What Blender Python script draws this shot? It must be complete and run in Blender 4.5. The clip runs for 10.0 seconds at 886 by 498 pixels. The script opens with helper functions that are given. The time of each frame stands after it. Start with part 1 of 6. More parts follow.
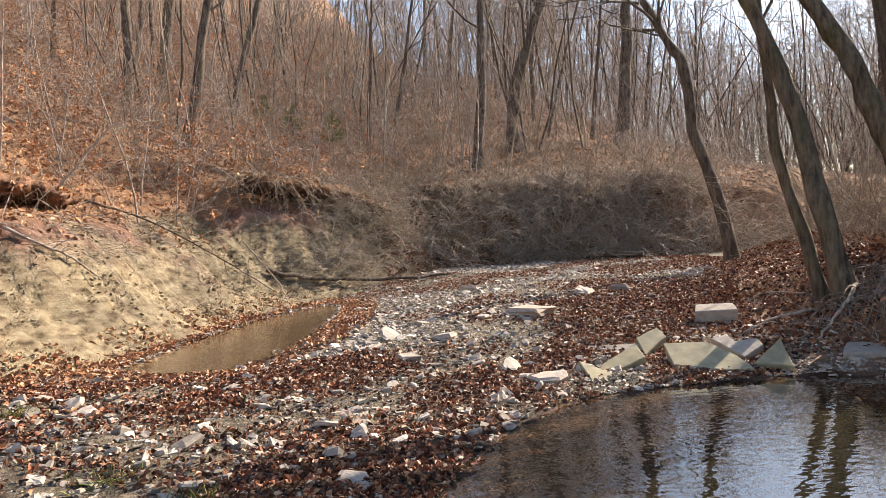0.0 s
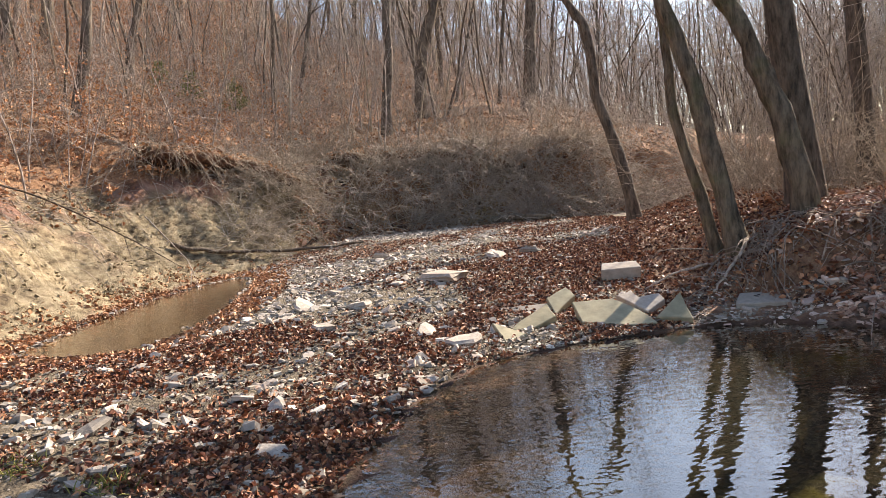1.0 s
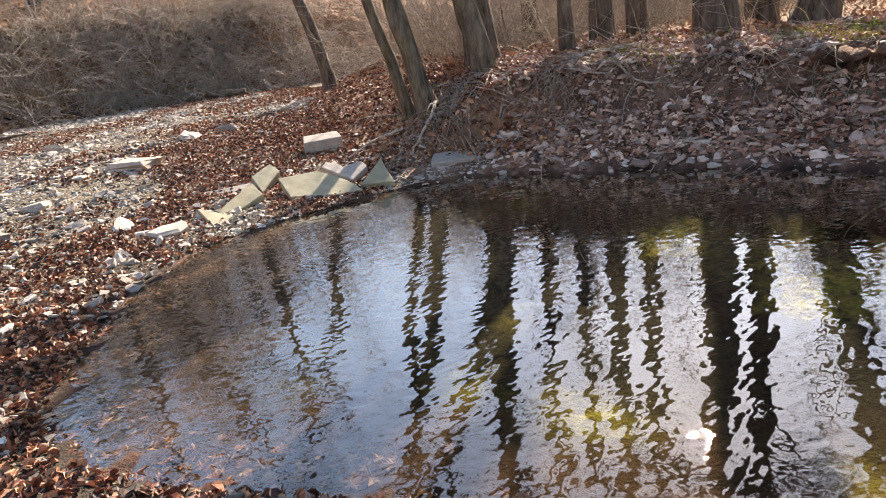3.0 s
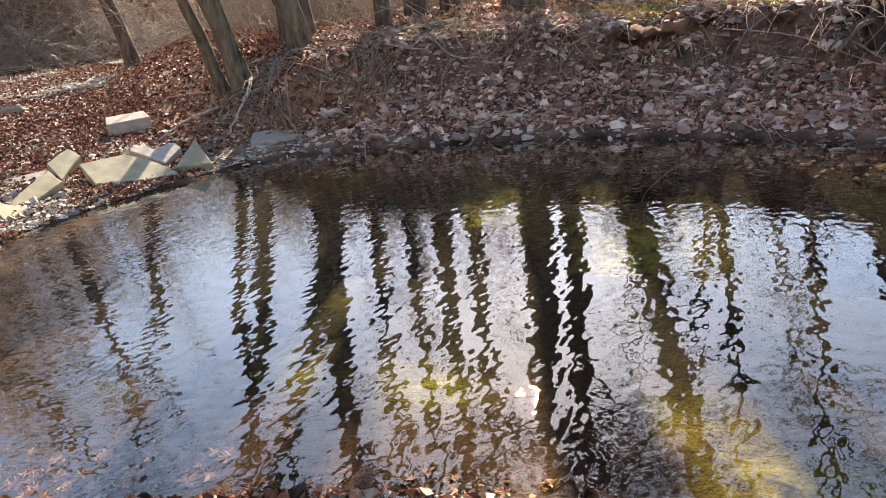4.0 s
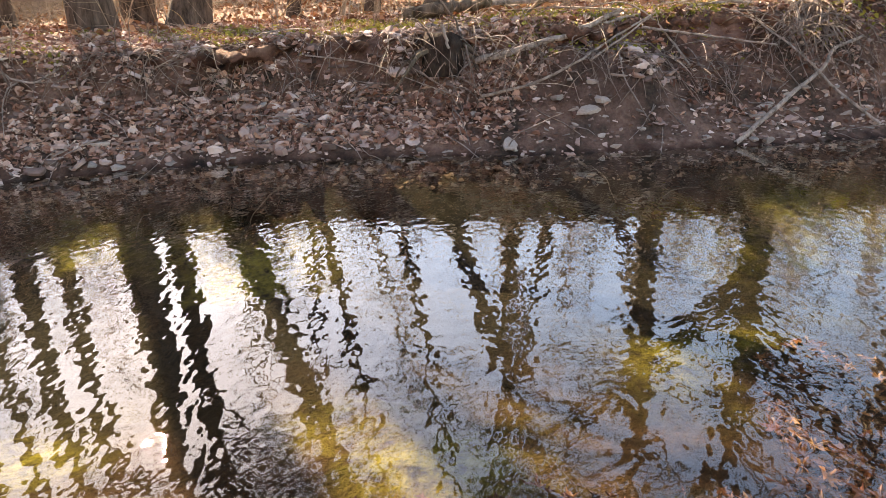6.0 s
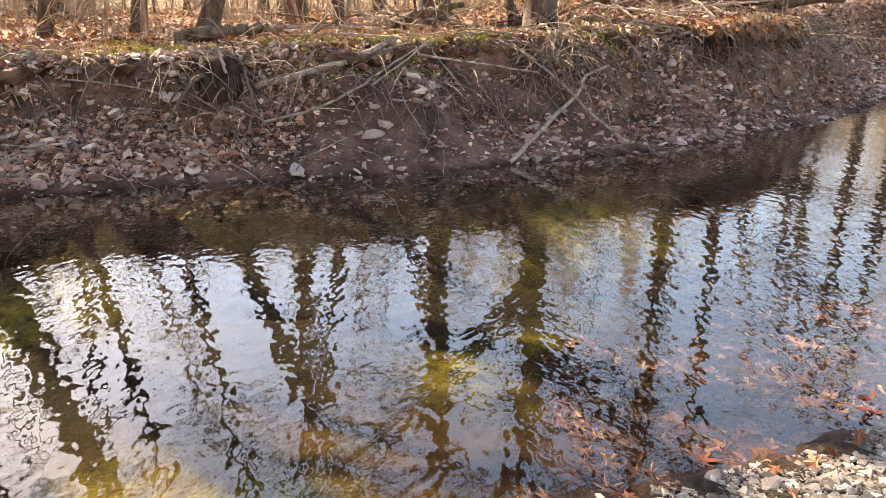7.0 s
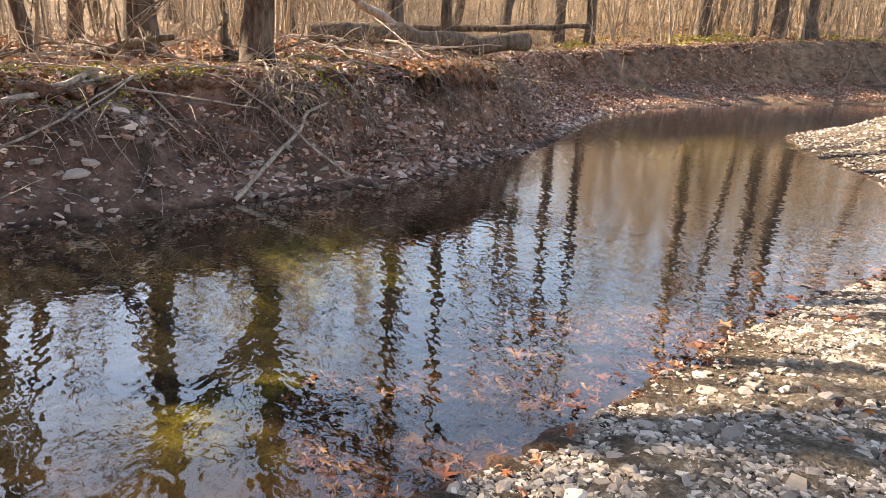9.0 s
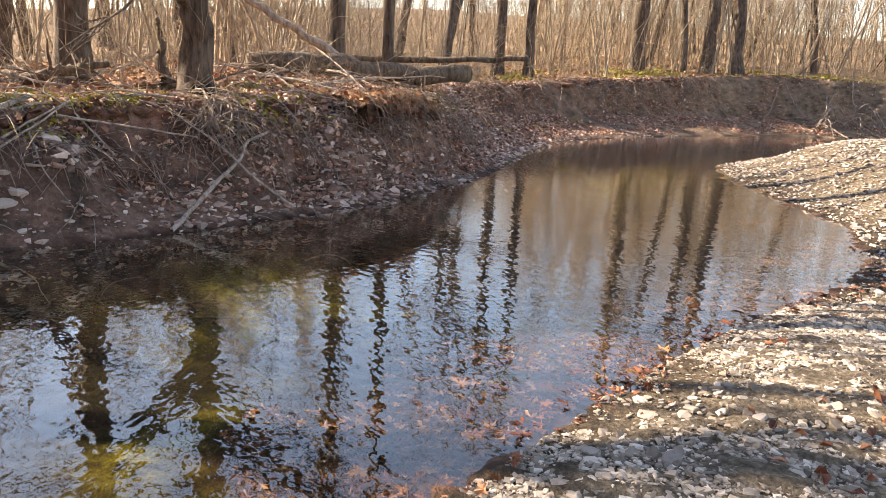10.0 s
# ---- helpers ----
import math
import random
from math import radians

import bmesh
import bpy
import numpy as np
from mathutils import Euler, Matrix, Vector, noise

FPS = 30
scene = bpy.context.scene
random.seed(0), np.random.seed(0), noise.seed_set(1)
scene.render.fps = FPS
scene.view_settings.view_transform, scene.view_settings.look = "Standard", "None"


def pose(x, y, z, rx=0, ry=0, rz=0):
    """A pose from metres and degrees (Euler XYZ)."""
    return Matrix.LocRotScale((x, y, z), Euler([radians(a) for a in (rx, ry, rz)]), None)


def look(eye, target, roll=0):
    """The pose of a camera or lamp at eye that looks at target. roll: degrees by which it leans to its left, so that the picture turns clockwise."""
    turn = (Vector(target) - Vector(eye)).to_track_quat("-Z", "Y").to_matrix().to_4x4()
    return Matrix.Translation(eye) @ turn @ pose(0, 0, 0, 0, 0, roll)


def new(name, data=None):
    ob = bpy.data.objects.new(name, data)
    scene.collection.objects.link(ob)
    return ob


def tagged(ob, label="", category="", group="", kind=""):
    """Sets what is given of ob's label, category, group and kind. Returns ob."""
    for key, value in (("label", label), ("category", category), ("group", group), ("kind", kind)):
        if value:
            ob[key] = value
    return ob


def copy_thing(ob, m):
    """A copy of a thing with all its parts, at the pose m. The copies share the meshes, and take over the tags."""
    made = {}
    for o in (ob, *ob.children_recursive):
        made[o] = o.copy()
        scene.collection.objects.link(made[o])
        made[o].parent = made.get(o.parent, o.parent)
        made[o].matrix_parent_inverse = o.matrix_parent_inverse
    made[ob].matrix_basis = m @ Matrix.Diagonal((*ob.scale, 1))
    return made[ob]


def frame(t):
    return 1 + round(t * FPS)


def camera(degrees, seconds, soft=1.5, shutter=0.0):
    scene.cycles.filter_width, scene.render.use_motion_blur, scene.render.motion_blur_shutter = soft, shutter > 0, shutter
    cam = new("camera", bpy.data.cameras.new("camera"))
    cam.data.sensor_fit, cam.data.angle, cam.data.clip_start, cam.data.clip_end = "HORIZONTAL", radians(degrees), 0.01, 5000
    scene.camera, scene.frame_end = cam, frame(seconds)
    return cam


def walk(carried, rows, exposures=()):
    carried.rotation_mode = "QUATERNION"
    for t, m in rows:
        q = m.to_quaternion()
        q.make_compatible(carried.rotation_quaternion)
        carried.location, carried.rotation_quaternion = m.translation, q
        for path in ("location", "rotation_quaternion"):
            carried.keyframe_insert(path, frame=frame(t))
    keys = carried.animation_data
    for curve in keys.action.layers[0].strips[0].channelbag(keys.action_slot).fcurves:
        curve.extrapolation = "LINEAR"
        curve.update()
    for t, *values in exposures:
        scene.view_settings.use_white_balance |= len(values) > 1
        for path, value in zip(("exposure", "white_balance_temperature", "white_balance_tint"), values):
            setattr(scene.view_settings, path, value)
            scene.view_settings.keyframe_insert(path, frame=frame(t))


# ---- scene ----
cam = camera(63.1, 10.0, soft=0.8)
walk(cam, [
    (0.0, pose(0.000, 0.000, 1.7, 88.89, 3.62, 0.21)),
    (0.5, pose(0.000, 0.000, 1.7, 87.77, 4.32, -2.61)),
    (1.0, pose(0.000, 0.000, 1.7, 85.73, 5.18, -6.83)),
    (1.5, pose(0.000, 0.000, 1.7, 82.78, 6.08, -12.05)),
    (2.0, pose(0.000, 0.000, 1.7, 79.23, 6.86, -17.88)),
    (2.5, pose(0.000, 0.000, 1.7, 75.76, 7.28, -24.00)),
    (4.0, pose(0.000, 0.000, 1.7, 69.71, 6.19, -44.58)),
    (4.5, pose(0.000, 0.000, 1.7, 68.96, 5.41, -51.83)),
    (5.0, pose(0.000, 0.000, 1.7, 68.62, 4.51, -59.23)),
    (5.5, pose(0.000, 0.000, 1.7, 68.74, 3.49, -66.97)),
    (7.0, pose(0.000, 0.000, 1.7, 70.74, 0.25, -91.89)),
    (7.5, pose(0.000, 0.000, 1.7, 71.47, -0.54, -98.99)),
    (8.0, pose(0.000, 0.000, 1.7, 72.18, -1.23, -104.89)),
    (8.5, pose(0.000, 0.000, 1.7, 72.97, -1.88, -109.58)),
    (9.0, pose(0.000, 0.000, 1.7, 73.91, -2.42, -113.11)),
    (9.5, pose(0.000, 0.000, 1.7, 75.09, -2.84, -115.74)),
    (10.0, pose(0.000, 0.000, 1.7, 76.43, -3.11, -117.60)),
], exposures=[(0.0, 1.40, 7400, 15), (2.0, 1.74, 7250, 14), (4.0, 1.94, 7400, 15), (7.0, 2.38, 8900, 19), (10.0, 2.03, 8100, 17)])

# ---- light ----
SUN_AZ, SUN_EL = 49.0, 32.5
world = bpy.data.worlds.new("sky_world")
scene.world = world
world.use_nodes = True
wn = world.node_tree
sky = wn.nodes.new("ShaderNodeTexSky")
sky.sky_type = 'NISHITA'
sky.sun_disc = False
sky.sun_elevation = radians(SUN_EL)
sky.sun_rotation = radians(SUN_AZ)
sky.air_density, sky.dust_density, sky.ozone_density = 1.0, 0.35, 1.6
wn.nodes["Background"].inputs[1].default_value = 0.11
wn.links.new(sky.outputs[0], wn.nodes["Background"].inputs[0])
sun = new("sun", bpy.data.lights.new("sun", 'SUN'))
sun.data.energy, sun.data.angle, sun.data.color = 5.0, radians(0.55), (1.0, 0.93, 0.82)
sa, se = radians(SUN_AZ), radians(SUN_EL)
sun.matrix_world = look((0, 0, 0), (-math.sin(sa) * math.cos(se), -math.cos(sa) * math.cos(se), -math.sin(se)))

# ---- materials ----
def material(name):
    m = bpy.data.materials.new(name)
    m.use_nodes = True
    return m, m.node_tree, m.node_tree.nodes["Principled BSDF"]


def node(nt, kind, **values):
    n = nt.nodes.new(kind)
    for k, v in values.items():
        n.inputs[k.replace("_", " ")].default_value = v
    return n


def ramp(nt, src, stops):
    r = nt.nodes.new("ShaderNodeValToRGB")
    while len(r.color_ramp.elements) < len(stops):
        r.color_ramp.elements.new(0.5)
    for e, (p, c) in zip(r.color_ramp.elements, stops):
        e.position, e.color = p, (*c, 1)
    nt.links.new(src, r.inputs[0])
    return r.outputs[0]


def mix(nt, fac, a, b, kind='MIX'):
    m = nt.nodes.new("ShaderNodeMix")
    m.data_type, m.blend_type = 'RGBA', kind
    for sock, v in ((m.inputs[0], fac), (m.inputs[6], a), (m.inputs[7], b)):
        if isinstance(v, (int, float)):
            sock.default_value = v
        elif isinstance(v, tuple):
            sock.default_value = (*v, 1)
        else:
            nt.links.new(v, sock)
    return m.outputs[2]


def grain(nt, scale, detail=6.0, rough=0.6, coord="Object", stretch=None):
    tc = nt.nodes.new("ShaderNodeTexCoord")
    n = node(nt, "ShaderNodeTexNoise", Scale=scale, Detail=detail, Roughness=rough)
    if stretch:
        mp = nt.nodes.new("ShaderNodeMapping")
        mp.inputs["Scale"].default_value = stretch
        nt.links.new(tc.outputs[coord], mp.inputs[0])
        nt.links.new(mp.outputs[0], n.inputs["Vector"])
    else:
        nt.links.new(tc.outputs[coord], n.inputs["Vector"])
    return n.outputs["Fac"]


def relief(nt, bsdf, src, strength, distance):
    b = node(nt, "ShaderNodeBump", Strength=strength, Distance=distance)
    nt.links.new(src, b.inputs["Height"])
    nt.links.new(b.outputs[0], bsdf.inputs["Normal"])


def scattered(name, stops, rough=0.8, fine=30.0, bump=0.3, per="island", spec=0.3, amount=0.55):
    """Many alike pieces: a colour for each, and a grain over it."""
    m, nt, b = material(name)
    if per == "island":
        src = nt.nodes.new("ShaderNodeNewGeometry").outputs["Random Per Island"]
    else:
        src = nt.nodes.new("ShaderNodeObjectInfo").outputs["Random"]
    col = ramp(nt, src, stops)
    g = grain(nt, fine)
    shade = ramp(nt, g, [(0.3, (0.55, 0.53, 0.5)), (0.7, (1.15, 1.12, 1.08))])
    nt.links.new(mix(nt, amount, col, shade, 'MULTIPLY'), b.inputs["Base Color"])
    b.inputs["Roughness"].default_value = rough
    b.inputs["Specular IOR Level"].default_value = spec
    relief(nt, b, g, bump, 0.01)
    return m


def bark(name, dark, light, moss=0.0):
    m, nt, b = material(name)
    g = grain(nt, 13.0, 10.0, 0.72, stretch=(1, 1, 0.22))
    big = grain(nt, 3.4, 5.0)
    col = ramp(nt, g, [(0.36, tuple(c * 0.8 for c in dark)), (0.5, tuple((a_ + c) / 2 for a_, c in zip(dark, light))), (0.62, light)])
    col = mix(nt, ramp(nt, big, [(0.42, (0, 0, 0)), (0.68, (0.4, 0.4, 0.4))]), col, mix(nt, 0.6, col, (0.30, 0.26, 0.21)))
    if moss:
        mg = grain(nt, 2.3, 5.0)
        col = mix(nt, ramp(nt, mg, [(0.5, (0, 0, 0)), (0.66, (moss, moss, moss))]), col, (0.10, 0.11, 0.03))
    nt.links.new(col, b.inputs["Base Color"])
    b.inputs["Roughness"].default_value = 0.88
    b.inputs["Specular IOR Level"].default_value = 0.2
    relief(nt, b, g, 1.0, 0.06)
    return m


BARK = bark("grey_brown_bark", (0.035, 0.026, 0.02), (0.19, 0.145, 0.11))
BARK_MOSS = bark("mossy_bark", (0.04, 0.03, 0.022), (0.23, 0.175, 0.12), moss=0.35)
# paler than bare bark: haze over the far woods is put into this colour
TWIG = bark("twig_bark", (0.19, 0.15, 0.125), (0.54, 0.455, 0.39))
TWIG_DARK = bark("dark_twig_bark", (0.05, 0.038, 0.03), (0.20, 0.155, 0.125))
# sapling bark with the gold of the low sun put into its colour
TWIG_SUNLIT = bark("sunlit_sapling_bark", (0.23, 0.175, 0.12), (0.56, 0.45, 0.32))
DEADWOOD = bark("bleached_wood", (0.26, 0.21, 0.17), (0.62, 0.53, 0.44))
ROOT = bark("bared_root_bark", (0.14, 0.10, 0.08), (0.46, 0.365, 0.295))
# stump wood with the shadow under the bank lip put into its colour
ROT_SHADED = bark("shaded_rotten_wood", (0.012, 0.009, 0.007), (0.07, 0.045, 0.032))
ROTWOOD = bark("rotting_log_bark", (0.06, 0.045, 0.033), (0.24, 0.18, 0.13), moss=0.2)
BRUSH = bark("dead_stem", (0.20, 0.15, 0.11), (0.55, 0.45, 0.345))
# darkest leaf tone stands in for shadow inside the crumpled litter
LEAF_RED = scattered("wet_brown_leaf", [(0.0, (0.03, 0.012, 0.008)), (0.35, (0.14, 0.046, 0.024)), (0.7, (0.34, 0.125, 0.055)), (1.0, (0.62, 0.36, 0.21))], 0.55, 60, 0.2, spec=0.4)
LEAF_TAN = scattered("dry_tan_leaf", [(0.0, (0.18, 0.082, 0.045)), (0.4, (0.37, 0.175, 0.088)), (0.75, (0.52, 0.275, 0.145)), (1.0, (0.64, 0.43, 0.27))], 0.7, 60, 0.2)
LEAF_ORANGE = scattered("orange_beech_leaf", [(0.0, (0.30, 0.115, 0.05)), (0.5, (0.56, 0.26, 0.115)), (1.0, (0.72, 0.44, 0.24))], 0.6, 60, 0.2)
LEAF_SODDEN = scattered("sodden_leaf", [(0.0, (0.06, 0.025, 0.018)), (0.4, (0.18, 0.065, 0.04)), (0.75, (0.36, 0.145, 0.075)), (1.0, (0.58, 0.33, 0.18))], 0.5, 60, 0.2)
LEAF_ONE = scattered("single_leaf", [(0.0, (0.07, 0.024, 0.015)), (0.4, (0.19, 0.058, 0.027)), (0.8, (0.36, 0.125, 0.05)), (1.0, (0.60, 0.29, 0.13))], 0.55, 50, 0.2, per="object")
LEAF_DARK = scattered("rotting_leaf", [(0.0, (0.17, 0.085, 0.06)), (0.4, (0.36, 0.20, 0.145)), (0.75, (0.58, 0.39, 0.30)), (1.0, (0.80, 0.66, 0.55))], 0.6, 60, 0.2)
STONE = scattered("limestone", [(0.0, (0.20, 0.175, 0.15)), (0.3, (0.34, 0.30, 0.265)), (0.6, (0.44, 0.39, 0.345)), (0.8, (0.37, 0.295, 0.25)), (1.0, (0.66, 0.61, 0.54))], 0.85, 14, 0.6, amount=0.6)
STONE_ONE = scattered("loose_limestone", [(0.0, (0.22, 0.195, 0.17)), (0.3, (0.36, 0.32, 0.28)), (0.6, (0.46, 0.405, 0.355)), (0.8, (0.39, 0.32, 0.265)), (1.0, (0.54, 0.49, 0.42))], 0.85, 14, 0.6, per="object", amount=0.6)
PEBBLE = scattered("creek_gravel", [(0.0, (0.13, 0.11, 0.09)), (0.4, (0.28, 0.24, 0.195)), (0.8, (0.44, 0.385, 0.32)), (1.0, (0.68, 0.62, 0.54))], 0.85, 20, 0.3)
STONE_DARK = scattered("damp_bank_stone", [(0.0, (0.09, 0.065, 0.05)), (0.4, (0.28, 0.19, 0.155)), (0.8, (0.49, 0.365, 0.31)), (1.0, (0.72, 0.61, 0.54))], 0.8, 14, 0.5)
SLAB = scattered("olive_slab", [(0.0, (0.30, 0.27, 0.18)), (1.0, (0.43, 0.39, 0.27))], 0.8, 7, 0.5, per="object", amount=0.7)
GRASS = scattered("grass_blade", [(0.0, (0.10, 0.12, 0.02)), (0.5, (0.22, 0.23, 0.05)), (1.0, (0.36, 0.30, 0.09))], 0.6, 30, 0.1)
DRYGRASS = scattered("dry_grass_blade", [(0.0, (0.32, 0.20, 0.08)), (1.0, (0.52, 0.37, 0.17))], 0.7, 30, 0.1)
EVERGREEN = scattered("evergreen_needle", [(0.0, (0.09, 0.12, 0.03)), (1.0, (0.22, 0.235, 0.06))], 0.6, 30, 0.1)
MOSS = scattered("yellow_moss", [(0.0, (0.20, 0.20, 0.035)), (0.6, (0.38, 0.35, 0.07)), (1.0, (0.52, 0.46, 0.12))], 0.8, 30, 0.1)

# ground: zones carried as attributes of the sheet
GROUND, nt, b = material("creek_ground")
def zone(k):
    a = nt.nodes.new("ShaderNodeAttribute")
    a.attribute_name = k
    return a.outputs["Fac"]
fine, mid, coarse = grain(nt, 45, 6), grain(nt, 6.0, 6), grain(nt, 0.8, 4)
# low stops of soil and gravel are darkened as shadow between stones and leaves
soil = ramp(nt, grain(nt, 2.2, 9, 0.68), [(0.36, (0.03, 0.019, 0.014)), (0.5, (0.19, 0.10, 0.074)), (0.7, (0.46, 0.285, 0.215))])
clay = ramp(nt, grain(nt, 3.0, 8, 0.65, stretch=(1, 1, 2.4)), [(0.33, (0.07, 0.048, 0.028)), (0.46, (0.21, 0.162, 0.10)), (0.7, (0.42, 0.355, 0.24))])
litter = ramp(nt, grain(nt, 16, 8, 0.7), [(0.3, (0.05, 0.024, 0.015)), (0.5, (0.30, 0.162, 0.088)), (0.72, (0.53, 0.33, 0.19))])
gravel = ramp(nt, grain(nt, 22, 8, 0.7), [(0.3, (0.03, 0.023, 0.017)), (0.52, (0.15, 0.12, 0.085)), (0.75, (0.38, 0.315, 0.235))])
# bed near black: the darkness of deep, shaded water put into its colour
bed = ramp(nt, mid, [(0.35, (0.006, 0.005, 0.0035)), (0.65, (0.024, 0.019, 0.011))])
col = mix(nt, zone("gravel"), soil, gravel)
col = mix(nt, zone("litter"), col, litter)
col = mix(nt, zone("clay"), col, clay)
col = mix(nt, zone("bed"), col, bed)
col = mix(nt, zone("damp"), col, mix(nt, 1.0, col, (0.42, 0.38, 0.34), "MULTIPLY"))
col = mix(nt, mix(nt, 1.0, zone("weed"), ramp(nt, grain(nt, 9, 6, 0.7), [(0.35, (0.05, 0.05, 0.05)), (0.62, (1, 1, 1))]), "MULTIPLY"), col, (0.58, 0.52, 0.08))
tone = ramp(nt, coarse, [(0.35, (0.75, 0.75, 0.76)), (0.65, (1.12, 1.1, 1.06))])
nt.links.new(mix(nt, 1.0, col, tone, 'MULTIPLY'), b.inputs["Base Color"])
b.inputs["Roughness"].default_value = 0.9
b.inputs["Specular IOR Level"].default_value = 0.25
relief(nt, b, mix(nt, 0.5, fine, mid), 1.0, 0.08)

# water: clear, with the gloss that its angle gives
def water_material(name, tint, wave, small, least=0.055, power=3.1):
    m, nt, b = material(name)
    nt.nodes.remove(b)
    tc = nt.nodes.new("ShaderNodeTexCoord")
    mp = nt.nodes.new("ShaderNodeMapping")
    mp.inputs["Rotation"].default_value = (0, 0, radians(-35))
    mp.inputs["Scale"].default_value = (1, 1.35, 1)
    nt.links.new(tc.outputs["Object"], mp.inputs[0])
    a = node(nt, "ShaderNodeTexNoise", Scale=7.5, Detail=1.0, Roughness=0.5)
    c = node(nt, "ShaderNodeTexNoise", Scale=17.0, Detail=0.5, Roughness=0.5)
    for n in (a, c):
        nt.links.new(mp.outputs[0], n.inputs["Vector"])
    b1 = node(nt, "ShaderNodeBump", Strength=1.0, Distance=wave)
    b2 = node(nt, "ShaderNodeBump", Strength=1.0, Distance=small)
    nt.links.new(a.outputs["Fac"], b1.inputs["Height"])
    nt.links.new(c.outputs["Fac"], b2.inputs["Height"])
    nt.links.new(b1.outputs[0], b2.inputs["Normal"])
    fr = node(nt, "ShaderNodeLayerWeight", Blend=0.5)
    pw = nt.nodes.new("ShaderNodeMath")
    pw.operation = 'POWER'
    pw.inputs[1].default_value = power
    nt.links.new(fr.outputs["Facing"], pw.inputs[0])
    gloss = node(nt, "ShaderNodeMapRange", To_Min=least, To_Max=1.0)
    nt.links.new(pw.outputs[0], gloss.inputs[0])
    gl = node(nt, "ShaderNodeBsdfGlossy", Roughness=0.004)
    gl.inputs[0].default_value = (1, 1, 1, 1)
    tr = nt.nodes.new("ShaderNodeBsdfTransparent")
    tr.inputs[0].default_value = (*tint, 1)
    mx = nt.nodes.new("ShaderNodeMixShader")
    for n in (fr, gl):
        nt.links.new(b2.outputs[0], n.inputs["Normal"])
    nt.links.new(gloss.outputs[0], mx.inputs[0])
    nt.links.new(tr.outputs[0], mx.inputs[1])
    nt.links.new(gl.outputs[0], mx.inputs[2])
    nt.links.new(mx.outputs[0], nt.nodes["Material Output"].inputs[0])
    return m


WATER = water_material("pool_water", (0.68, 0.655, 0.52), 0.0027, 0.0006, 0.055, 3.2)
CHANNEL = water_material("channel_water", (0.86, 0.70, 0.52), 0.005, 0.002, 0.02, 5.5)

# ---- plan of the creek ----
NEAR_SHORE = [(3.45, 7.5), (2.8, 7.43), (2.2, 7.35), (1.5, 7.15), (1.0, 6.9), (0.5, 6.3), (0.15, 5.6), (-0.1, 4.8), (-0.3, 4.2), (-0.25, 3.6), (0.1, 3.0),
              (0.7, 2.4), (1.3, 1.7), (1.75, 0.9), (2.0, 0), (2.15, -0.8), (2.35, -1.5), (2.65, -2.2), (3.1, -3.4), (3.55, -4.8), (3.8, -6.2),
              (4.6, -7.9), (5.9, -9.4), (8.0, -10.6), (9.8, -11.6), (11.6, -13.2), (12.6, -15.5), (13.5, -20), (13, -26), (10, -34)]
FAR_SHORE = [(3.5, 7.5), (4.4, 7.3), (5.05, 6.5), (5.65, 5.6), (6.2, 4.6), (6.6, 3.4), (6.9, 2.2), (7.0, 1.1), (7.25, 0.1), (7.6, -1.1), (8.1, -2.4), (8.6, -3.4),
             (9.3, -4.5), (10.5, -6.15), (11.7, -7.4), (14.2, -9.7), (17.3, -13.2), (18.8, -16.7), (19.7, -21.6), (20.3, -26), (19, -31), (15.5, -40)]
POOL = FAR_SHORE + NEAR_SHORE[::-1]
TOP_Y, TOP_Z = (-28, -20, -13, -9, -6, -3.5, -2, 0, 3, 5, 8), (2.35, 1.9, 1.42, 1.40, 1.32, 1.28, 1.2, 1.17, 1.1, 1.05, 1.1)
BLUFF = [(-60, -60), (-22, -22), (-10, -4), (-6.6, 4), (-5.6, 8.3), (-5.4, 10.2), (-5.1, 12), (-4.9, 15.6), (-3.9, 19.4), (-1.8, 21.6), (0.3, 24.5), (3.5, 25.4), (6.5, 24.6),
         (9.5, 24.8), (14, 28), (24, 34), (50, 44), (120, 70)]
SIDE = [(-4.9, 10.3), (-3.8, 9.6), (-3.0, 9.6), (-2.6, 10.9), (-2.45, 13), (-2.5, 16), (-2.7, 18.6), (-3.3, 19.4), (-4.0, 18.3), (-4.7, 15.2), (-4.95, 12.5)]
BENCH = [(3.1, 7.9), (3.5, 8.6), (4.0, 10.5), (5.0, 14), (6.4, 18.5), (8.5, 21.5), (14, 24.5), (60, 38)]

ALGAE_SPOTS = [(1.82, 3.22, 0.35, 1.3), (2.07, 2.37, 0.3, 1.0), (2.1, 1.2, 0.35, 0.9), (1.37, 3.88, 0.4, 0.5), (3.9, 6.0, 0.5, 1.5), (4.25, 5.25, 0.5, 1.5), (4.6, 4.55, 0.45, 1.2), (4.9, 3.1, 0.55, 1.4), (2.8, 3.8, 0.35, 0.5),
               (3.28, -0.56, 0.42, 1.6), (6.0, -1.5, 0.75, 1.4), (3.7, -1.7, 0.45, 1.2), (4.4, -2.4, 0.8, 1.1), (2.27, 0.66, 0.4, 0.6), (12.5, -10.5, 2.6, 0.7)]


def away(px, py, line, closed=False):
    """Distance of points from a line, and the side (positive to its left)."""
    pts = np.array(line + line[:1] if closed else line, float)
    best, side = np.full(px.shape, 1e9), np.zeros(px.shape)
    for (ax, ay), (bx, by) in zip(pts[:-1], pts[1:]):
        ux, uy = bx - ax, by - ay
        k = np.clip(((px - ax) * ux + (py - ay) * uy) / (ux * ux + uy * uy), 0, 1)
        dx, dy = px - ax - k * ux, py - ay - k * uy
        d = np.hypot(dx, dy)
        near = d < best
        best = np.where(near, d, best)
        side = np.where(near, np.sign(ux * dy - uy * dx), side)
    return best, side


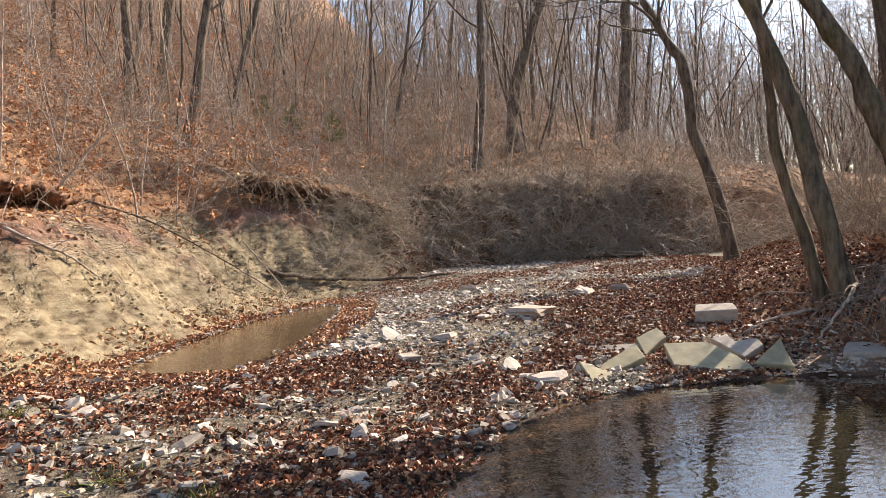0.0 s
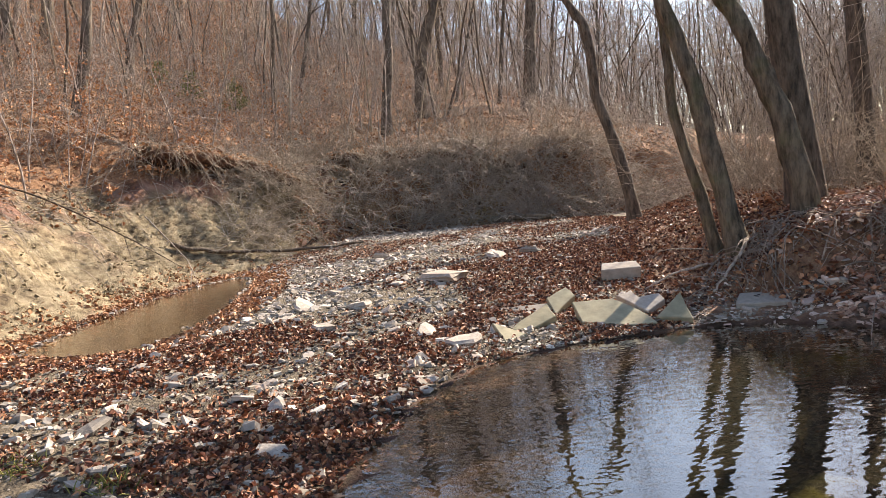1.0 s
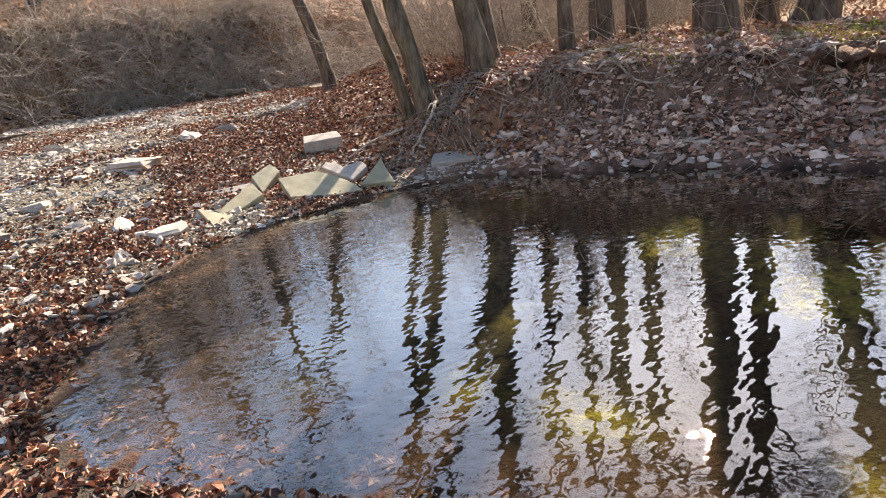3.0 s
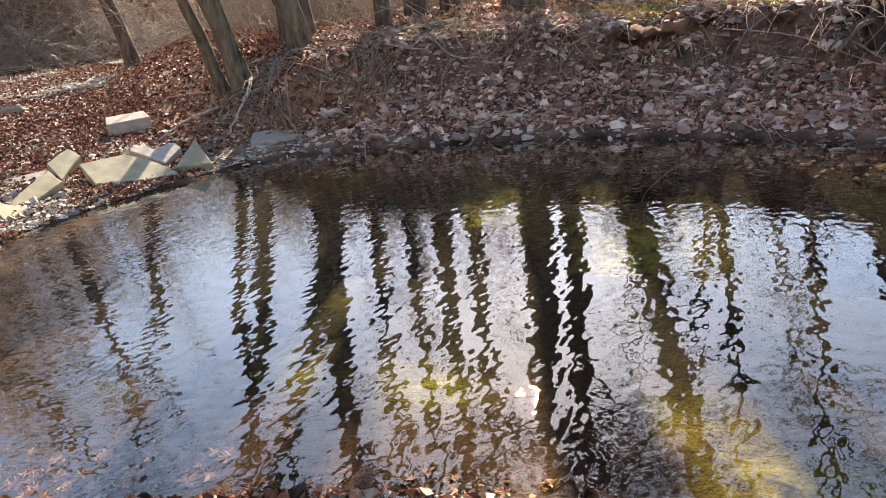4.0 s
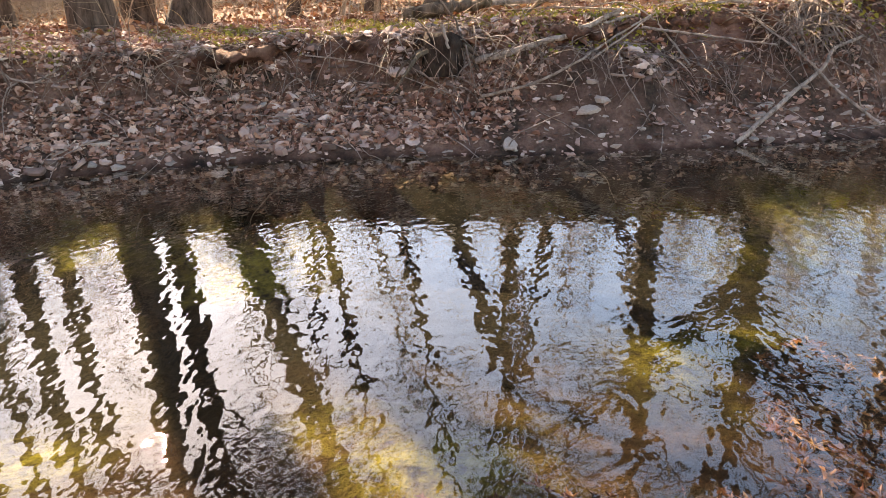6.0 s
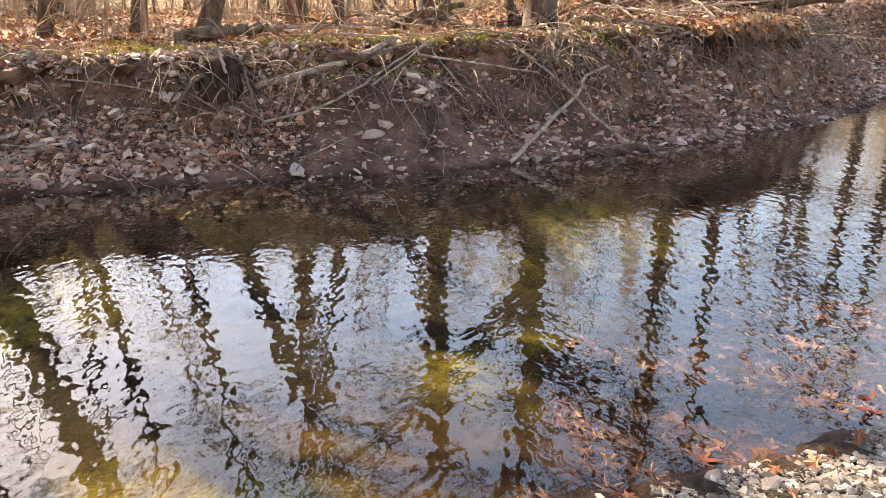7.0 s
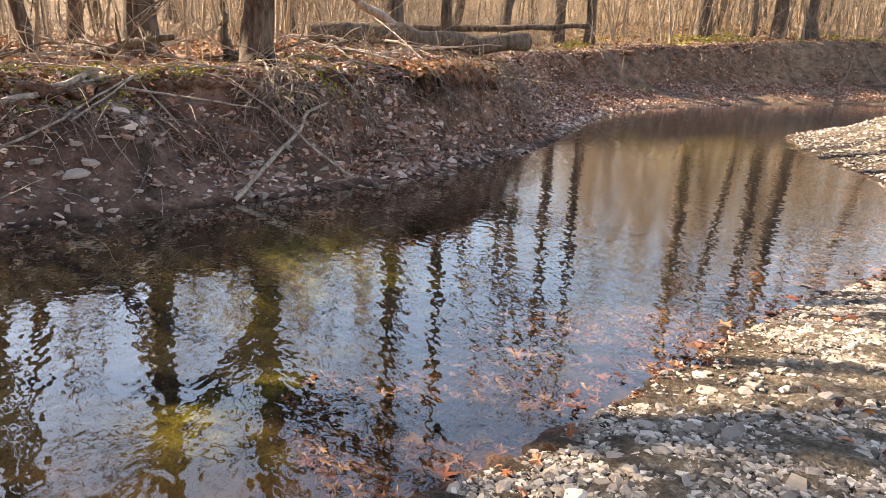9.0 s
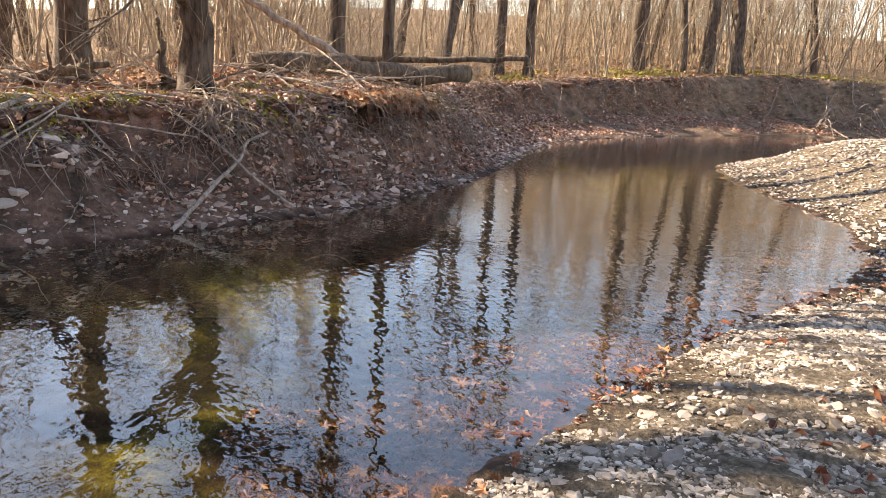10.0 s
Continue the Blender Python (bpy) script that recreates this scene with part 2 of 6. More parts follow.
def inside(px, py, ring):
    r = np.array(ring, float)
    out = np.zeros(px.shape, bool)
    for (ax, ay), (bx, by) in zip(r, np.roll(r, -1, 0)):
        if ay != by:
            out ^= ((ay > py) != (by > py)) & (px < (bx - ax) * (py - ay) / (by - ay) + ax)
    return out


def smooth(a, lo, hi):
    k = np.clip((a - lo) / (hi - lo), 0, 1)
    return k * k * (3 - 2 * k)


WAVES = [(f, random.uniform(0, 6.28), random.uniform(0, 6.28), random.uniform(0, 6.28)) for f in (0.23, 0.41, 0.77, 1.3, 2.3, 3.9)]


def rough_field(px, py):
    out = 0
    for f, a, p, q in WAVES:
        u, v = px * math.cos(a) + py * math.sin(a), -px * math.sin(a) + py * math.cos(a)
        out = out + np.sin(u * f * 2 + p + 1.3 * np.sin(v * f + q)) * np.sin(v * f * 2.2 + q + 1.1 * np.sin(u * f * 1.3 + p)) / (f * 4 + 1)
    return out


def terrain(px, py):
    """Height and zones of the ground at points of the plan."""
    px, py = np.asarray(px, float), np.asarray(py, float)
    wob = rough_field(px, py)
    wet = inside(px, py, POOL)
    dn, _ = away(px, py, NEAR_SHORE)
    df, _ = away(px, py, FAR_SHORE)
    db, sb = away(px, py, BLUFF)
    de, se_ = away(px, py, BENCH)
    shore = np.minimum(dn, df)
    bar = 0.012 + 0.04 * smooth(dn, 0, 0.5) + 0.075 * np.minimum(dn, 5) + 0.06 * wob * np.minimum(dn, 1)
    bar = bar + 0.10 * smooth(py, 9, 22) + 0.5 * smooth(dn, 0.2, 2.6) * smooth(-py, 7.5, 11)
    # cut bank across the pool: stony toe, steep soil, flat wood floor
    nick = rough_field(px * 1.9 - 5, py * 1.9 + 8)
    e = df + (0.22 * wob + 0.22 * nick) * smooth(df, 0.1, 0.8)
    far_ = smooth(-py, 5, 13)
    top = np.interp(py, TOP_Y, TOP_Z) + 0.06 * smooth(df, 1.2, 4) + 0.26 * smooth(df, 0.9, 4) * smooth(-py, 1, 4) * (1 - far_)
    top = top + (0.004 + 0.04 * far_) * np.clip(df - 4, 0, 22)
    cut, spur = smooth(py, 1.6, 3.0), smooth(-py, 0.6, 2.2)
    toe = 0.012 + (0.56 + 0.16 * cut - 0.22 * spur - 0.10 * far_) * (0.22 + 0.78 * smooth(px, 4.0, 5.7)) * np.minimum(e, 0.85 + 1.6 * far_)
    face = smooth(e, 0.55 + 0.22 * cut - 0.33 * spur + 2.0 * far_, 1.55 - 0.48 * cut - 0.25 * spur + 1.75 * far_)
    face = face * smooth(px + 0.2 * np.minimum(py - 7, 0), 3.7, 5.4)
    bank = np.where(face > 0, toe * (1 - face) + (top + 0.04 * wob) * face + 0.22 * nick * face * (1 - face), toe)
    # the bar, and the bench with the leaning trees beside it
    off = -se_ * de
    north = smooth(py, 6.5, 8.0)
    lean = smooth(df - dn, -0.6, 0.6) * (1 - north) + (1 - smooth(off + 0.2 * wob, -0.5, 2.9)) * north
    bench = north * smooth(off, -0.4, 1.2)
    land = bank * (1 - lean) + bar * lean
    # side channel at the bluff's foot
    up_ = sb > 0
    ds, _ = away(px, py, SIDE, True)
    side_in = inside(px, py, SIDE)
    land = np.where(side_in, land, np.minimum(land, 0.03 + np.where(up_, 0.05, 0.13) * ds))
    land = np.where(side_in, np.minimum(0.02, land) - 0.12 * smooth(ds, 0, 0.6), land)
    # bluff and hill
    up = (sb > 0)
    gully = rough_field(px * 2.1 + 9, py * 2.1 - 4)
    e = np.maximum(db + (0.5 * wob + 0.4 * gully) * smooth(db, 0.1, 1.7), 0)
    steep = (0.33 + 0.09 * smooth(-px, 2, 14)) * (1 - smooth(px, 0, 40)) + 0.03
    lip = 2.1 + 0.75 * smooth(py, 16, 25)
    rise = lip * smooth(e, -0.1, 2.9) + steep * np.maximum(e - 2.4, 0)
    cap = 17 + 24 * smooth(-px, 0, 22)
    rise = np.where(rise > cap, cap + (rise - cap) * 0.1, rise)
    land = np.where(up, land * (1 - smooth(e, 0, 1.5)) + rise + 0.12 * smooth(e, 0, 1.5) + 0.10 * wob * smooth(e, 0, 3) + (0.30 * gully + 0.18 * nick) * smooth(e, 0.3, 1.2) * (1 - smooth(e, 2.6, 4.2)) * smooth(px, -2.5, 0.5), land)
    land = land + 3.0 * smooth(np.hypot(px, py), 80, 300) + 4.0 * smooth(px - 0.35 * py, 32, 75)
    depth = -0.2 * np.minimum(shore, 0.4) - 0.5 * smooth(shore, 0.2, 2.2) + 0.05 * wob * smooth(shore, 0.1, 0.8)
    depth = np.where(dn < df, -0.12 * np.minimum(dn, 4.0) + 0.03 * wob * smooth(dn, 0.05, 0.5), depth)
    h = np.where(wet, depth, land)
    clay = 0.6 * (~up) * smooth(px - 0.35 * py, 18, 34) + up * (1 - smooth(e + 1.1 * gully, 1.6, 3.0)) * (px < 1.5) * (1 - smooth(px, -1.0, 1.5))
    gravel = np.where(~wet & ~up, np.clip(lean * (1 - bench), 0, 1) + 0.35 * (1 - lean) * (1 - smooth(df, 0.8, 1.6)), 0)
    litter = np.where(up, np.maximum(smooth(e, 2.5, 3.3), 0.8 * smooth(e, 0.5, 1.6) * smooth(px, -1.5, 1.0)), 0.55 * bench + 0.75 * (1 - lean) * smooth(df + 0.4 * nick - 2.2 * smooth(-py, 5, 14), 0.95, 1.6))
    # painted dark by depth, soonest under the far bank where its shade lies
    bed_dark = np.where(wet, np.where(df < dn, smooth(-h, -0.02, 0.06), smooth(-h, 0.03, 0.2)), side_in * 0.12)
    weed = 0
    for ax, ay, ar, ak in ALGAE_SPOTS:
        weed = weed + ak * np.exp(-((px - ax) ** 2 + (py - ay) ** 2) / (ar * ar))
    weed = np.where(wet, weed * smooth(gully + 0.5 * wob, -0.35, 0.2), 0)
    return h, dict(clay=np.clip(clay, 0, 1), gravel=np.clip(gravel, 0, 1), litter=np.clip(litter, 0, 1), bed=np.clip(bed_dark, 0, 1), weed=np.clip(weed, 0, 1),
                   damp=np.where(wet, 1, 0.5 * side_in + (1 - smooth(dn + 0.25 * wob, 0.15, 0.75)) * lean))


def height(x, y):
    return float(terrain(np.array([x]), np.array([y]))[0][0])


# ---- mesh helpers ----
def mesh_from(name, verts, faces):
    """faces: an array with one width, 3 or 4."""
    me = bpy.data.meshes.new(name)
    verts, faces = np.asarray(verts, np.float32), np.asarray(faces, np.int32)
    n, k = faces.shape
    me.vertices.add(len(verts))
    me.vertices.foreach_set("co", verts.ravel())
    me.loops.add(n * k)
    me.loops.foreach_set("vertex_index", faces.ravel())
    me.polygons.add(n)
    me.polygons.foreach_set("loop_start", np.arange(0, n * k, k, dtype=np.int32))
    me.polygons.foreach_set("loop_total", np.full(n, k, np.int32))
    me.update(calc_edges=True)
    return me


def shade(me, flag=True):
    me.polygons.foreach_set("use_smooth", np.full(len(me.polygons), flag))
    return me


def solid(name, me, mat, parent=None, label=""):
    ob = new(name, me)
    if not me.materials:
        me.materials.append(mat)
    if parent is not None:
        ob.parent = parent
    if label:
        ob["label"] = label
    return ob


def turned(rng, n, tilt=0.5):
    """n random turns: any heading, tilted a little."""
    a, t, p = rng.uniform(0, 6.283, n), rng.normal(0, tilt, n), rng.normal(0, tilt, n)
    ca, sa_, ct, st, cp, sp = np.cos(a), np.sin(a), np.cos(t), np.sin(t), np.cos(p), np.sin(p)
    z = np.zeros(n)
    o = np.ones(n)
    rz_ = np.stack([np.stack([ca, -sa_, z], 1), np.stack([sa_, ca, z], 1), np.stack([z, z, o], 1)], 1)
    rx_ = np.stack([np.stack([o, z, z], 1), np.stack([z, ct, -st], 1), np.stack([z, st, ct], 1)], 1)
    ry_ = np.stack([np.stack([cp, z, sp], 1), np.stack([z, o, z], 1), np.stack([-sp, z, cp], 1)], 1)
    return rz_ @ rx_ @ ry_


def strewn(name, shapes, faces, places, turns, sizes, rng):
    """One mesh of many pieces; shapes: variants of the piece with the same faces."""
    pick = rng.integers(0, len(shapes), len(places))
    v = np.asarray(shapes)[pick]
    v = np.einsum("nij,nkj->nki", turns, v * np.asarray(sizes).reshape(len(places), 1, -1)) + np.asarray(places)[:, None, :]
    k = v.shape[1]
    f = np.asarray(faces)[None] + (np.arange(len(places)) * k)[:, None, None]
    return shade(mesh_from(name, v.reshape(-1, 3), f.reshape(-1, f.shape[2])), False)


LEAF_SHAPES = []
for q in range(5):
    r = np.random.default_rng(40 + q)
    c = r.uniform(0.10, 0.42)
    w = r.uniform(0.22, 0.42)
    LEAF_SHAPES.append([(-0.5, 0, 0.02), (-0.15, w, c), (0.25, w * 0.8, c * 1.2), (0.55, 0, r.uniform(-0.1, 0.2)), (0.25, -w * 0.8, c * r.uniform(0.2, 1.2)), (-0.15, -w, c * r.uniform(0.3, 1.2))])
LEAF_FACES = [(0, 1, 2, 3), (0, 3, 4, 5)]
LOBED_SHAPES = []
for q in range(5):
    r = np.random.default_rng(60 + q)
    pts_ = [(-0.12, 0, r.uniform(0.0, 0.05))]
    for k, (turn, reach) in enumerate(((0, 0.58), (1.05, 0.52), (2.2, 0.38), (-2.2, 0.38), (-1.05, 0.52))):
        reach *= r.uniform(0.85, 1.1)
        for da, dr in ((-0.30, 0.62), (-0.10, 0.72), (0.0, 1.0), (0.12, 0.70), (0.30, 0.60), (0.52, 0.36)):
            a = turn + da * (1 if abs(turn) < 2 else 0.8)
            pts_.append((a, reach * dr * r.uniform(0.9, 1.08), r.uniform(-0.03, 0.05) + 0.10 * dr * r.uniform(-0.3, 1.0)))
    ring = sorted(pts_[1:])
    LOBED_SHAPES.append([pts_[0]] + [(d * math.cos(a) - 0.1, d * math.sin(a), z) for a, d, z in ring])
LOBED_FACES = [(0, 1 + k, 1 + (k + 1) % 30) for k in range(30)]


GRITS = [np.array([(-.5, -.1, 0), (.1, -.45, .02), (.5, .05, 0), (-.05, .42, .03), (.02, 0, .38), (-.1, -.05, -.25)]) * np.array([1, s, t]) for s, t in ((1, .45), (.7, .4), (.85, .28), (.6, .25))]
GRIT_FACES = [(0, 1, 4), (1, 2, 4), (2, 3, 4), (3, 0, 4), (1, 0, 5), (2, 1, 5), (3, 2, 5), (0, 3, 5)]


def flake_shapes(seed, n, thick):
    """Flat broken chips with four corners."""
    out = []
    for q in range(n):
        r = np.random.default_rng(seed + q)
        a = np.array([0.6, 2.2, 3.8, 5.3]) + r.uniform(-0.45, 0.45, 4)
        d = r.uniform(0.36, 0.6, 4)
        x, y = np.cos(a) * d, np.sin(a) * d * r.uniform(0.55, 0.95)
        h = r.uniform(*thick)
        out.append(np.concatenate([np.column_stack([x, y, np.full(4, -h)]), np.column_stack([x * r.uniform(0.7, 0.95), y * r.uniform(0.7, 0.95), h * r.uniform(0.6, 1.3, 4)])]))
    return np.array(out), [(4, 5, 6, 7), (0, 1, 5, 4), (1, 2, 6, 5), (2, 3, 7, 6), (3, 0, 4, 7)]


def shard_shapes(seed, n, thick):
    """Broken blocks of bedded rock: an uneven seven-cornered top over a chamfered edge."""
    out = []
    for q in range(n):
        r = np.random.default_rng(seed + q)
        a = np.arange(7) * 0.8976 + r.uniform(-0.33, 0.33, 7)
        d = r.uniform(0.34, 0.62, 7)
        x, y = np.cos(a) * d, np.sin(a) * d * r.uniform(0.5, 0.95)
        h = r.uniform(*thick)
        tilt = r.normal(0, 0.16, 2)
        rings = []
        for k, z in ((0.92, -h), (r.uniform(0.95, 1.08), h * 0.35), (r.uniform(0.68, 0.86), h)):
            rings.append(np.column_stack([x * k * r.uniform(0.9, 1.1, 7), y * k * r.uniform(0.9, 1.1, 7), z * r.uniform(0.7, 1.25, 7) + (x * tilt[0] + y * tilt[1]) * (z > 0)]))
        top_ = np.array([[r.normal(0, 0.08), r.normal(0, 0.06), h * r.uniform(0.95, 1.3)]])
        out.append(np.concatenate(rings + [top_]))
    f = []
    for k in range(7):
        m = (k + 1) % 7
        for o in (0, 7):
            f += [(o + k, o + m, o + 7 + m), (o + k, o + 7 + m, o + 7 + k)]
        f.append((14 + k, 14 + m, 21))
    return np.array(out), f


FLAKES, FLAKE_FACES = flake_shapes(140, 14, (0.05, 0.13))
SHARDS, SHARD_FACES = shard_shapes(160, 16, (0.06, 0.17))


class Tubes:
    """Gathers tapered tubes into one mesh."""
    def __init__(self):
        self.v, self.f, self.n = [], [], 0

    def add(self, pts, radii, sides=5):
        pts = np.asarray(pts, float)
        m = len(pts)
        tan = np.gradient(pts, axis=0)
        tan /= np.linalg.norm(tan, axis=1)[:, None] + 1e-9
        ref = np.array([0, 0, 1.0]) if abs(tan[0][2]) < 0.85 else np.array([1.0, 0, 0])
        u = np.cross(tan, ref)
        u /= np.linalg.norm(u, axis=1)[:, None] + 1e-9
        w = np.cross(tan, u)
        a = np.arange(sides) * 2 * np.pi / sides
        ring = u[:, None, :] * np.cos(a)[None, :, None] + w[:, None, :] * np.sin(a)[None, :, None]
        v = pts[:, None, :] + ring * np.asarray(radii, float)[:, None, None]
        i = np.arange(m - 1)[:, None] * sides
        j = np.arange(sides)[None, :]
        k = (j + 1) % sides
        f = np.stack([i + j, i + k, i + sides + k, i + sides + j], 2).reshape(-1, 4) + self.n
        self.v.append(v.reshape(-1, 3))
        self.f.append(f)
        self.n += m * sides

    def mesh(self, name):
        return shade(mesh_from(name, np.concatenate(self.v), np.concatenate(self.f)))


def wander(rng, start, way, length, steps, bend, lift=0.0, sag=0.0):
    """A crooked line."""
    way = np.array(way, float)
    way /= np.linalg.norm(way)
    pts = [np.array(start, float)]
    for _ in range(steps):
        way = way + rng.normal(0, bend, 3) + np.array([0, 0, lift - sag])
        way /= np.linalg.norm(way)
        pts.append(pts[-1] + way * length / steps)
    return np.array(pts)


def side_way(rng, along, spread):
    """A way that leaves a limb at an angle."""
    along = along / (np.linalg.norm(along) + 1e-9)
    r = rng.normal(size=3)
    r -= along * (r @ along)
    r /= np.linalg.norm(r) + 1e-9
    return along * math.cos(spread) + r * math.sin(spread)


def limbs(rng, tubes, twigs, line, r0, r1, count, first, length, depth, lift=0.06):
    """Branches along a line, with their own branches."""
    m = len(line)
    for _ in range(count):
        k = rng.uniform(first, 0.98)
        p = k * (m - 1)
        i = min(int(p), m - 2)
        at_ = line[i] + (line[i + 1] - line[i]) * (p - i)
        rad = (r0 + (r1 - r0) * k) * rng.uniform(0.28, 0.5)
        ln = length * (1.15 - 0.7 * k) * rng.uniform(0.6, 1.25)
        path = wander(rng, at_, side_way(rng, line[i + 1] - line[i], rng.uniform(0.5, 1.15)), ln, 5 if depth else 3, 0.16, lift)
        tip = max(rad * 0.25, 0.004)
        if depth >= 1:
            (tubes if depth > 1 else twigs).add(path, np.linspace(max(rad, 0.008), tip, len(path)), 5 if depth > 1 else 4)
            limbs(rng, tubes, twigs, path, rad, tip, 5 if depth > 1 else 4, 0.2, ln * (0.58 if depth > 2 else 0.5), depth - 1, lift)
        else:
            twigs.add(path, np.linspace(max(rad, 0.006), 0.003, len(path)), 3)


def bare_tree(name, seed, line, radii, label, branches=12, first=0.45, length=3.5, depth=2, mat=None, group="", twig_mat=None):
    """A leafless tree along a given trunk line, with its base at the first point."""
    rng = np.random.default_rng(seed)
    line = np.asarray(line, float)
    base = line[0].copy()
    line = line - base
    tubes, twigs = Tubes(), Tubes()
    # finer, slightly crooked trunk
    k = np.linspace(0, len(line) - 1, max(10, 3 * len(line)))
    i = np.minimum(k.astype(int), len(line) - 2)
    fine_ = line[i] + (line[i + 1] - line[i]) * (k - i)[:, None]
    fine_[1:-1] = (fine_[:-2] + 2 * fine_[1:-1] + fine_[2:]) / 4
    fine_[1:, :2] += rng.normal(0, radii[0] * 0.10, (len(fine_) - 1, 2))
    rad = np.linspace(radii[0], radii[1], len(fine_)) * rng.uniform(0.95, 1.05, len(fine_))
    foot = np.vstack([fine_[0] - (0, 0, 0.25), fine_])
    rad_foot = np.concatenate([[radii[0] * 1.45], [radii[0] * 1.25], rad[1:]])
    tubes.add(foot, rad_foot, 12)
    tubes.v[0] = tubes.v[0] + rng.normal(0, radii[0] * 0.055, tubes.v[0].shape)
    limbs(rng, tubes, twigs, fine_, radii[0], radii[1], branches, first, length, depth)
    ob = new(name)
    ob.location = base
    solid("trunk", tubes.mesh("trunk"), mat or BARK, ob)
    if twigs.n:
        solid("crown", twigs.mesh("crown"), twig_mat or TWIG, ob)
    return tagged(ob, label, "tree", group)


def many_tubes(name, lines, radii, sides=3):
    """lines: (n, m, 3) points, radii: (n, m)."""
    lines, radii = np.asarray(lines, float), np.asarray(radii, float)
    n, m, _ = lines.shape
    tan = np.gradient(lines, axis=1)
    tan /= np.linalg.norm(tan, axis=2)[..., None] + 1e-9
    ref = np.where(np.abs(tan[:, :1, 2:]) < 0.85, np.array([0, 0, 1.0]), np.array([1.0, 0, 0]))
    u = np.cross(tan, np.broadcast_to(ref, tan.shape))
    u /= np.linalg.norm(u, axis=2)[..., None] + 1e-9
    w = np.cross(tan, u)
    a = np.arange(sides) * 2 * np.pi / sides
    v = lines[:, :, None] + (u[:, :, None] * np.cos(a)[:, None] + w[:, :, None] * np.sin(a)[:, None]) * radii[:, :, None, None]
    i, j = np.arange(m - 1)[:, None] * sides, np.arange(sides)[None, :]
    k = (j + 1) % sides
    f = np.stack([i + j, i + k, i + sides + k, i + sides + j], 2).reshape(-1, 4)
    f = f[None] + (np.arange(n) * m * sides)[:, None, None]
    return shade(mesh_from(name, v.reshape(-1, 3), f.reshape(-1, 4)))


def bundle(rng, starts, ways, lengths, steps, bend, sag=0.0):
    """Many crooked lines at once."""
    n = len(starts)
    way = ways / (np.linalg.norm(ways, axis=1)[:, None] + 1e-9)
    pts = [np.asarray(starts, float)]
    for _ in range(steps):
        way = way + rng.normal(0, bend, (n, 3)) - np.array([0, 0, sag])
        way /= np.linalg.norm(way, axis=1)[:, None]
        pts.append(pts[-1] + way * (np.asarray(lengths) / steps)[:, None])
    return np.stack(pts, 1)


def on_lines(rng, lines, n, lo=0.0, hi=1.0):
    """Random points on random lines, with the line's way there."""
    i = rng.integers(0, len(lines), n)
    m = lines.shape[1]
    p = rng.uniform(lo, hi, n) * (m - 1) * 0.999
    k = p.astype(int)
    a, b_ = lines[i, k], lines[i, k + 1]
    w = b_ - a
    return a + w * (p - k)[:, None], w / (np.linalg.norm(w, axis=1)[:, None] + 1e-9), i

# ---- ground, one sheet to the horizon ----
def spaced(lo, hi, step, reach, grow=1.17):
    mid_ = list(np.arange(lo, hi + 1e-6, step))
    s, v = step, hi
    while v < reach:
        s *= grow
        v += s
        mid_.append(v)
    s, v = step, lo
    while v > -reach:
        s *= grow
        v -= s
        mid_.insert(0, v)
    return np.array(mid_)


def banded(lo, a, b_, hi):
    return np.concatenate([spaced(lo, a, 0.19, 0)[spaced(lo, a, 0.19, 0) < a - 0.05], np.arange(a, b_, 0.105), spaced(b_, hi, 0.19, 600)[spaced(b_, hi, 0.19, 600) >= b_]])


gx, gy = banded(-13, -9.5, 10.5, 24), banded(-20, -9, 22, 30)
gx = np.concatenate([spaced(-13, 0, 0.19, 600)[spaced(-13, 0, 0.19, 600) < -13.1], gx])
gy = np.concatenate([spaced(-20, 0, 0.19, 600)[spaced(-20, 0, 0.19, 600) < -20.1], gy])
GX, GY = np.meshgrid(gx, gy)
GZ, zones = terrain(GX.ravel(), GY.ravel())
gxr, gyr = GX.ravel(), GY.ravel()
small = np.random.default_rng(3).normal(0, 0.012, GZ.shape) * (np.hypot(gxr, gyr) < 40)
crumble = rough_field(gxr * 3.1 + 2, gyr * 3.1) + 0.9 * np.abs(rough_field(gxr * 5.3 - 4, gyr * 5.3 + 7)) - 0.25 * np.abs(np.sin(GZ * 19 + 3 * rough_field(gxr, gyr)))
small = small + zones["clay"] * (0.085 * crumble + np.random.default_rng(4).normal(0, 0.026, GZ.shape))
small = small * (gxr > -13) * (gxr < 24)
nx, ny = len(gx), len(gy)
idx = np.arange(nx * ny).reshape(ny, nx)
quads = np.stack([idx[:-1, :-1], idx[:-1, 1:], idx[1:, 1:], idx[1:, :-1]], 2).reshape(-1, 4)
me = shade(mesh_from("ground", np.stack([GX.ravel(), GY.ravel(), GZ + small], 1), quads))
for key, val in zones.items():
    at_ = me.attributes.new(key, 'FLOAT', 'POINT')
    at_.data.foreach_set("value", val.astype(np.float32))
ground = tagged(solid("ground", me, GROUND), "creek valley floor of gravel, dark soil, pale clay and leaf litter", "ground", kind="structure")


